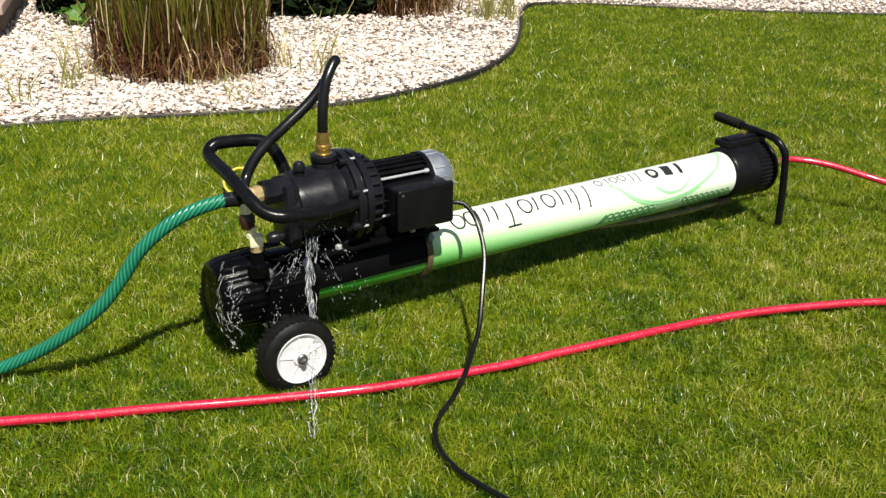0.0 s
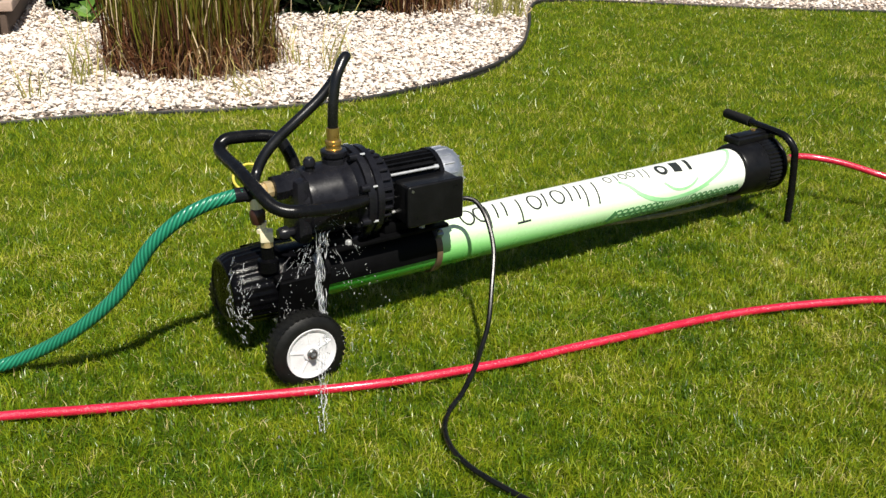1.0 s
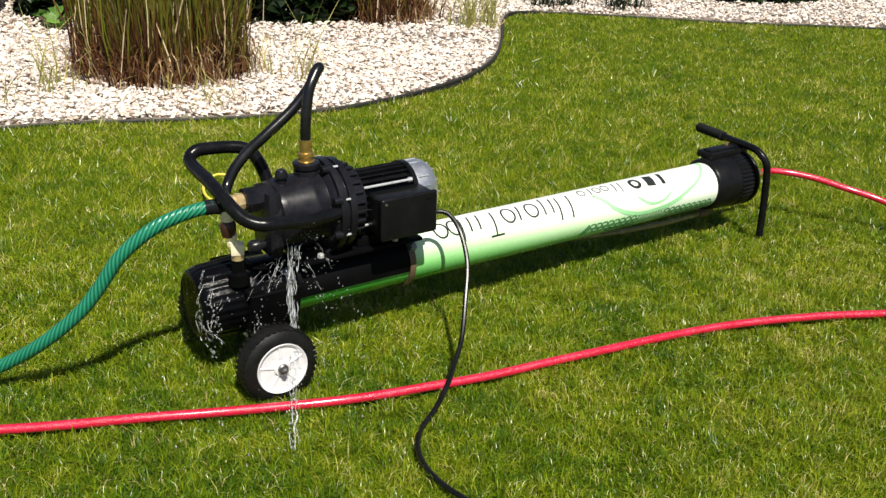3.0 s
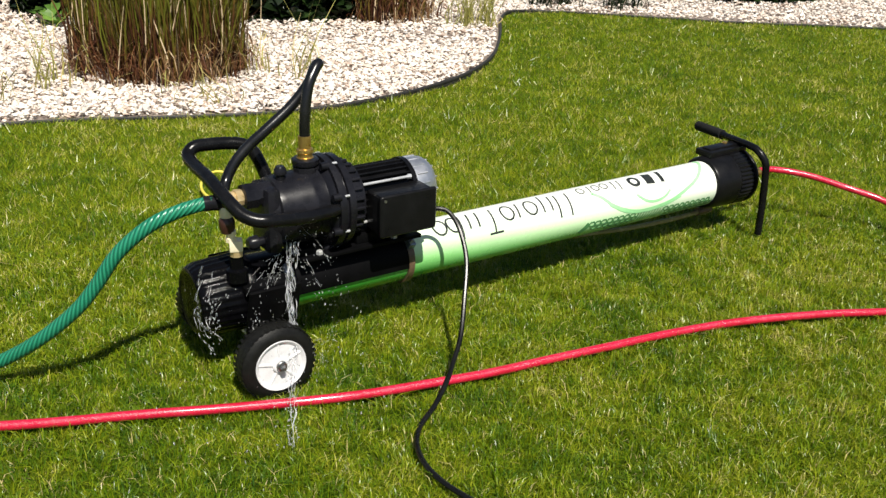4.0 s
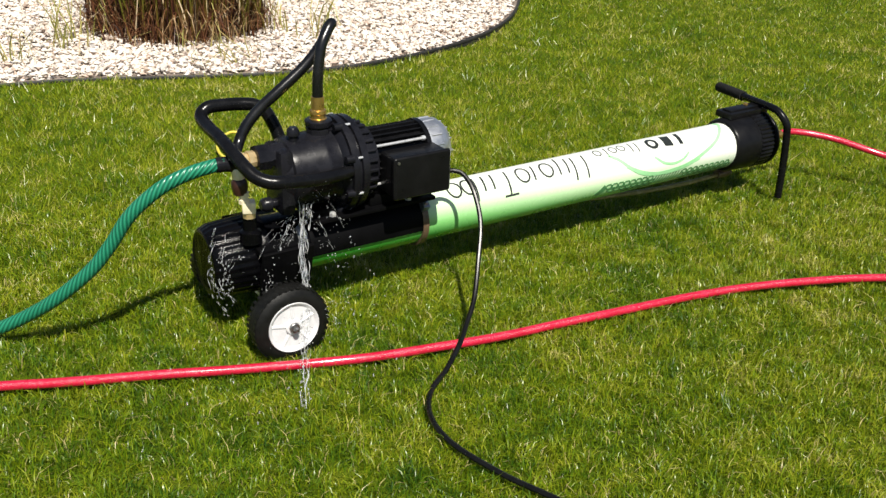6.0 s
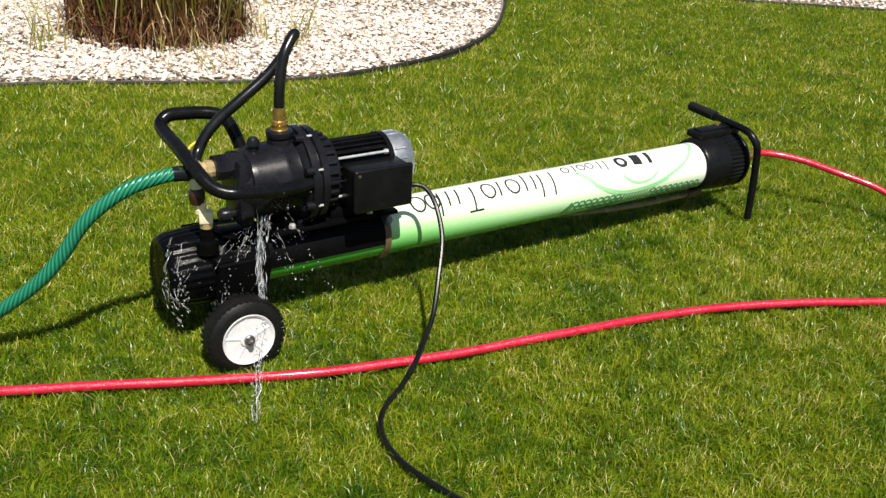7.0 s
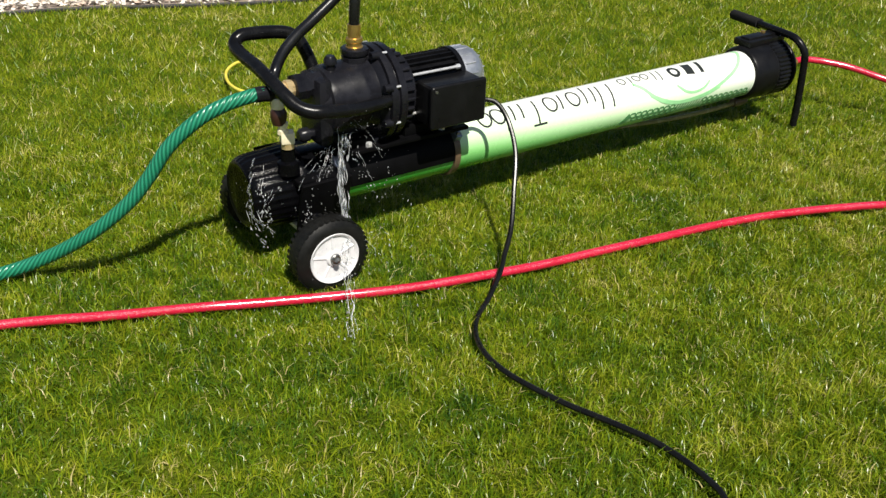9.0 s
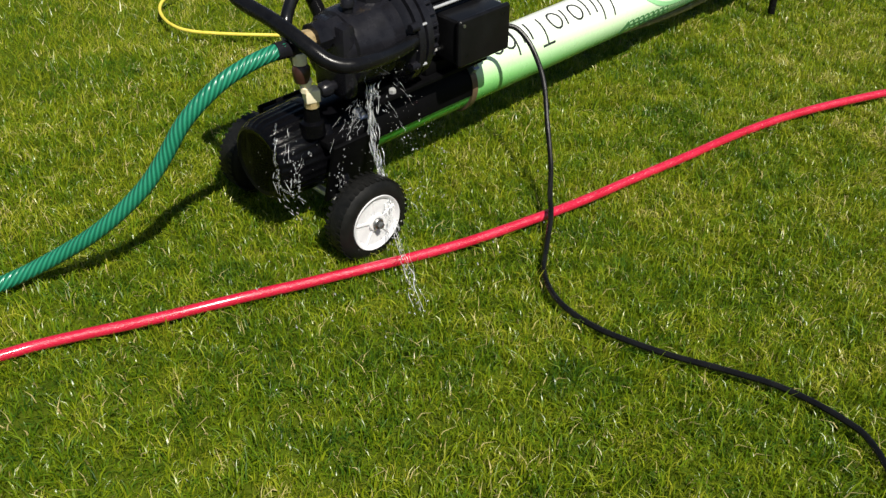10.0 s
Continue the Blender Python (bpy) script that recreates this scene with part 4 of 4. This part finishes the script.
# ---- planting bed ----
def arching(name, x, y, height, width, reach, droop, material, parent, heading):
    """Long arching leaves of five joints as one mesh."""
    n, levels = len(x), 6
    side = heading + rng.normal(1.57, 0.5, n)
    wob, ph = rng.normal(0, 0.042, n), rng.uniform(0, 6.28, n)
    v = np.empty((n, levels, 2, 3), np.float32)
    for k in range(levels):
        t = k / (levels - 1)
        out = reach * t ** 1.7
        px = x + np.cos(heading) * out + np.cos(side) * wob * np.sin(ph + 3 * t)
        py = y + np.sin(heading) * out + np.sin(side) * wob * np.sin(ph + 3 * t)
        pz = 0.008 + np.maximum(height * (t - droop * t ** 3), 0)
        w = width / 2 * (1 - 0.85 * t ** 2)
        for q, sign in enumerate((1, -1)):
            v[:, k, q, 0], v[:, k, q, 1], v[:, k, q, 2] = px + np.cos(side) * w * sign, py + np.sin(side) * w * sign, pz
    base = (np.arange(n) * levels * 2)[:, None]
    quads = np.concatenate([[2 * k, 2 * k + 1, 2 * k + 3, 2 * k + 2] for k in range(levels - 1)])
    loops = (base + quads[None, :]).ravel()
    me = bpy.data.meshes.new(name)
    me.vertices.add(n * levels * 2)
    me.vertices.foreach_set("co", v.ravel())
    me.loops.add(len(loops))
    me.loops.foreach_set("vertex_index", loops.astype(np.int32))
    me.polygons.add(len(loops) // 4)
    me.polygons.foreach_set("loop_start", np.arange(len(loops) // 4, dtype=np.int32) * 4)
    me.update(calc_edges=True)
    return part(name, me, material, parent)


def grass_clump(cx, cy, radius, count, height, label, lean=0.22, leaf=None):
    """A tussock made of several uneven tufts, with dry leaves hanging about its foot."""
    clump = thing("ornamental_grass", label, "grass", Matrix.Translation((cx, cy, 0)), "grasses in the bed")
    tufts = max(3, int(radius * 40))
    ta, tr, ts = rng.uniform(0, 6.28, tufts), radius * np.sqrt(rng.uniform(0, 1, tufts)), rng.uniform(0.6, 1.1, tufts)
    pick = rng.integers(0, tufts, count)
    x = tr[pick] * np.cos(ta[pick]) + rng.normal(0, radius * 0.17, count)
    y = (tr[pick] * np.sin(ta[pick])) * 0.8 + rng.normal(0, radius * 0.15, count)
    heading = np.arctan2(y, x) + rng.normal(0, 0.9, count)
    h = rng.uniform(0.45, 1.0, count) * height * ts[pick]
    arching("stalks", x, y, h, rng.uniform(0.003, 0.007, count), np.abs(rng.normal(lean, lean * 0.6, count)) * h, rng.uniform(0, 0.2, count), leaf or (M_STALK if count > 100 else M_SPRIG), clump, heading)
    m = max(count // 6, 8)
    a, r = rng.uniform(0, 2 * np.pi, m), radius * (0.3 + 1.05 * rng.uniform(0, 1, m))
    h = rng.uniform(0.08, 0.4, m)
    arching("dry_leaves", r * np.cos(a), r * np.sin(a) * 0.85, h, rng.uniform(0.004, 0.01, m), rng.uniform(0.03, 0.17, m), rng.uniform(0.3, 1.1, m), leaf or (M_DRY if count > 100 else M_SPRIG), clump, a + rng.normal(0, 0.8, m))
    return clump


grass_clump(-1.13, 4.3, 0.265, 8500, 1.15, "tall ornamental grass, green above a dry red-brown foot darkened for shade", 0.13)
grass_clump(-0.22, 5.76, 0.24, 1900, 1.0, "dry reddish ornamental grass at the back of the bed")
grass_clump(0.25, 5.52, 0.12, 95, 0.5, "small straw-coloured grass tuft beside the edging", 0.3)
grass_clump(-1.62, 3.72, 0.05, 8, 0.26, "thin yellowing grass sprig in the gravel", 0.4)
grass_clump(-1.44, 4.0, 0.12, 26, 0.34, "sparse yellow-green grass sprigs in the gravel", 0.4)
grass_clump(-0.6, 4.3, 0.18, 26, 0.34, "sparse dry grass stems in the gravel", 0.5)
grass_clump(-0.9, 3.88, 0.2, 24, 0.18, "short yellow sprigs at the front of the bed", 0.4)
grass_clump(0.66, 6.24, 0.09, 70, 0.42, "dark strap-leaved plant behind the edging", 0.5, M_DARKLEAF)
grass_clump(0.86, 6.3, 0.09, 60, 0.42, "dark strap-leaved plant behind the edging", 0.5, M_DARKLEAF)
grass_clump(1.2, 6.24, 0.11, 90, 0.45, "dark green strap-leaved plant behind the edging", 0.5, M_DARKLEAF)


def shrub(cx, cy, w, h, count, label, lo=0.0, leaf=None):
    """Low shrub: forked stems under a loose crown of folded leaves."""
    top = thing("low_shrub", label, "shrub", Matrix.Translation((cx, cy, 0)))
    bm = bmesh.new()
    for k in range(9):
        a = rng.uniform(0, 6.28)
        sweep(bm, spline([(0, 0, 0), (math.cos(a) * w * 0.25, math.sin(a) * w * 0.2, h * 0.4), (math.cos(a) * w * 0.6, math.sin(a) * w * 0.5, h * 0.8)], 4), lambda s: 0.012 * (1 - 0.7 * s), 6)
    part("stems", bm, M_WOOD, top)
    verts, faces = [], []
    for k in range(count):
        a, rr = rng.uniform(0, 6.28), math.sqrt(rng.uniform(0, 1))
        c = Vector((math.cos(a) * rr * w, math.sin(a) * rr * w * 0.7, lo + rng.uniform(0, 1) * h * (1 - 0.5 * rr * rr)))
        q = Euler((rng.normal(0, 0.5), rng.normal(0, 0.5), rng.uniform(0, 6.28))).to_matrix()
        s = rng.uniform(0.025, 0.055)
        n0 = len(verts)
        for x, y, z in ((0, -1, 0), (0.55, -0.4, 0.2), (0.8, 0.3, 0.25), (0.25, 0.5, 0.08), (0, 1.1, 0), (-0.25, 0.5, 0.08), (-0.8, 0.3, 0.25), (-0.55, -0.4, 0.2)):
            verts.append(c + q @ Vector((x, y, z)) * s)
        faces += [(n0, n0 + 1, n0 + 2, n0 + 3, n0 + 4), (n0, n0 + 4, n0 + 5, n0 + 6, n0 + 7)]
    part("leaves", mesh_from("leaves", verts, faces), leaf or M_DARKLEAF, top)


# the first two crowns' near-black leaves stand in for shade behind the bed
shrub(-0.78, 5.86, 0.55, 0.42, 3000, "dense dark green low shrub at the back of the bed, shade put into its leaf colour")
shrub(-1.86, 5.72, 0.42, 0.4, 2600, "dense dark green shrub beside the timber step, shade put into its leaf colour")
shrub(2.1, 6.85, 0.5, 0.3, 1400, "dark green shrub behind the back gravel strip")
shrub(-1.93, 5.26, 0.11, 0.09, 22, "small bright green lobed-leaf plant in the gravel", 0.03, M_LEAF)

# timber step and dark planter at the back corner
step = thing("timber_step", "weathered timber step with pale top boards behind the gravel", "step", Matrix.Translation((-2.15, 4.84, 0)) @ Matrix.Rotation(radians(16.3), 4, "Z"))
part("riser", block(bmesh.new(), (-0.9, 0.85, 0.065), (1.8, 1.7, 0.15), 0.008), M_WOOD, step)
for k in range(6):
    part("tread_board", block(bmesh.new(), (-0.885, 0.12 + 0.275 * k, 0.163), (1.84, 0.268, 0.045), 0.006), M_PALE, step)
planter = thing("planter", "dark plastic planter on the gravel", "planter", Matrix.Translation((-2.36, 4.70, 0.01)))
part("pot", lathe(bmesh.new(), [(0.0, 0.19), (0.01, 0.2), (0.45, 0.23), (0.452, 0.245), (0.5, 0.25), (0.502, 0.23), (0.46, 0.22)], 32, (0, 0, 0), "z"), M_BIN, planter)
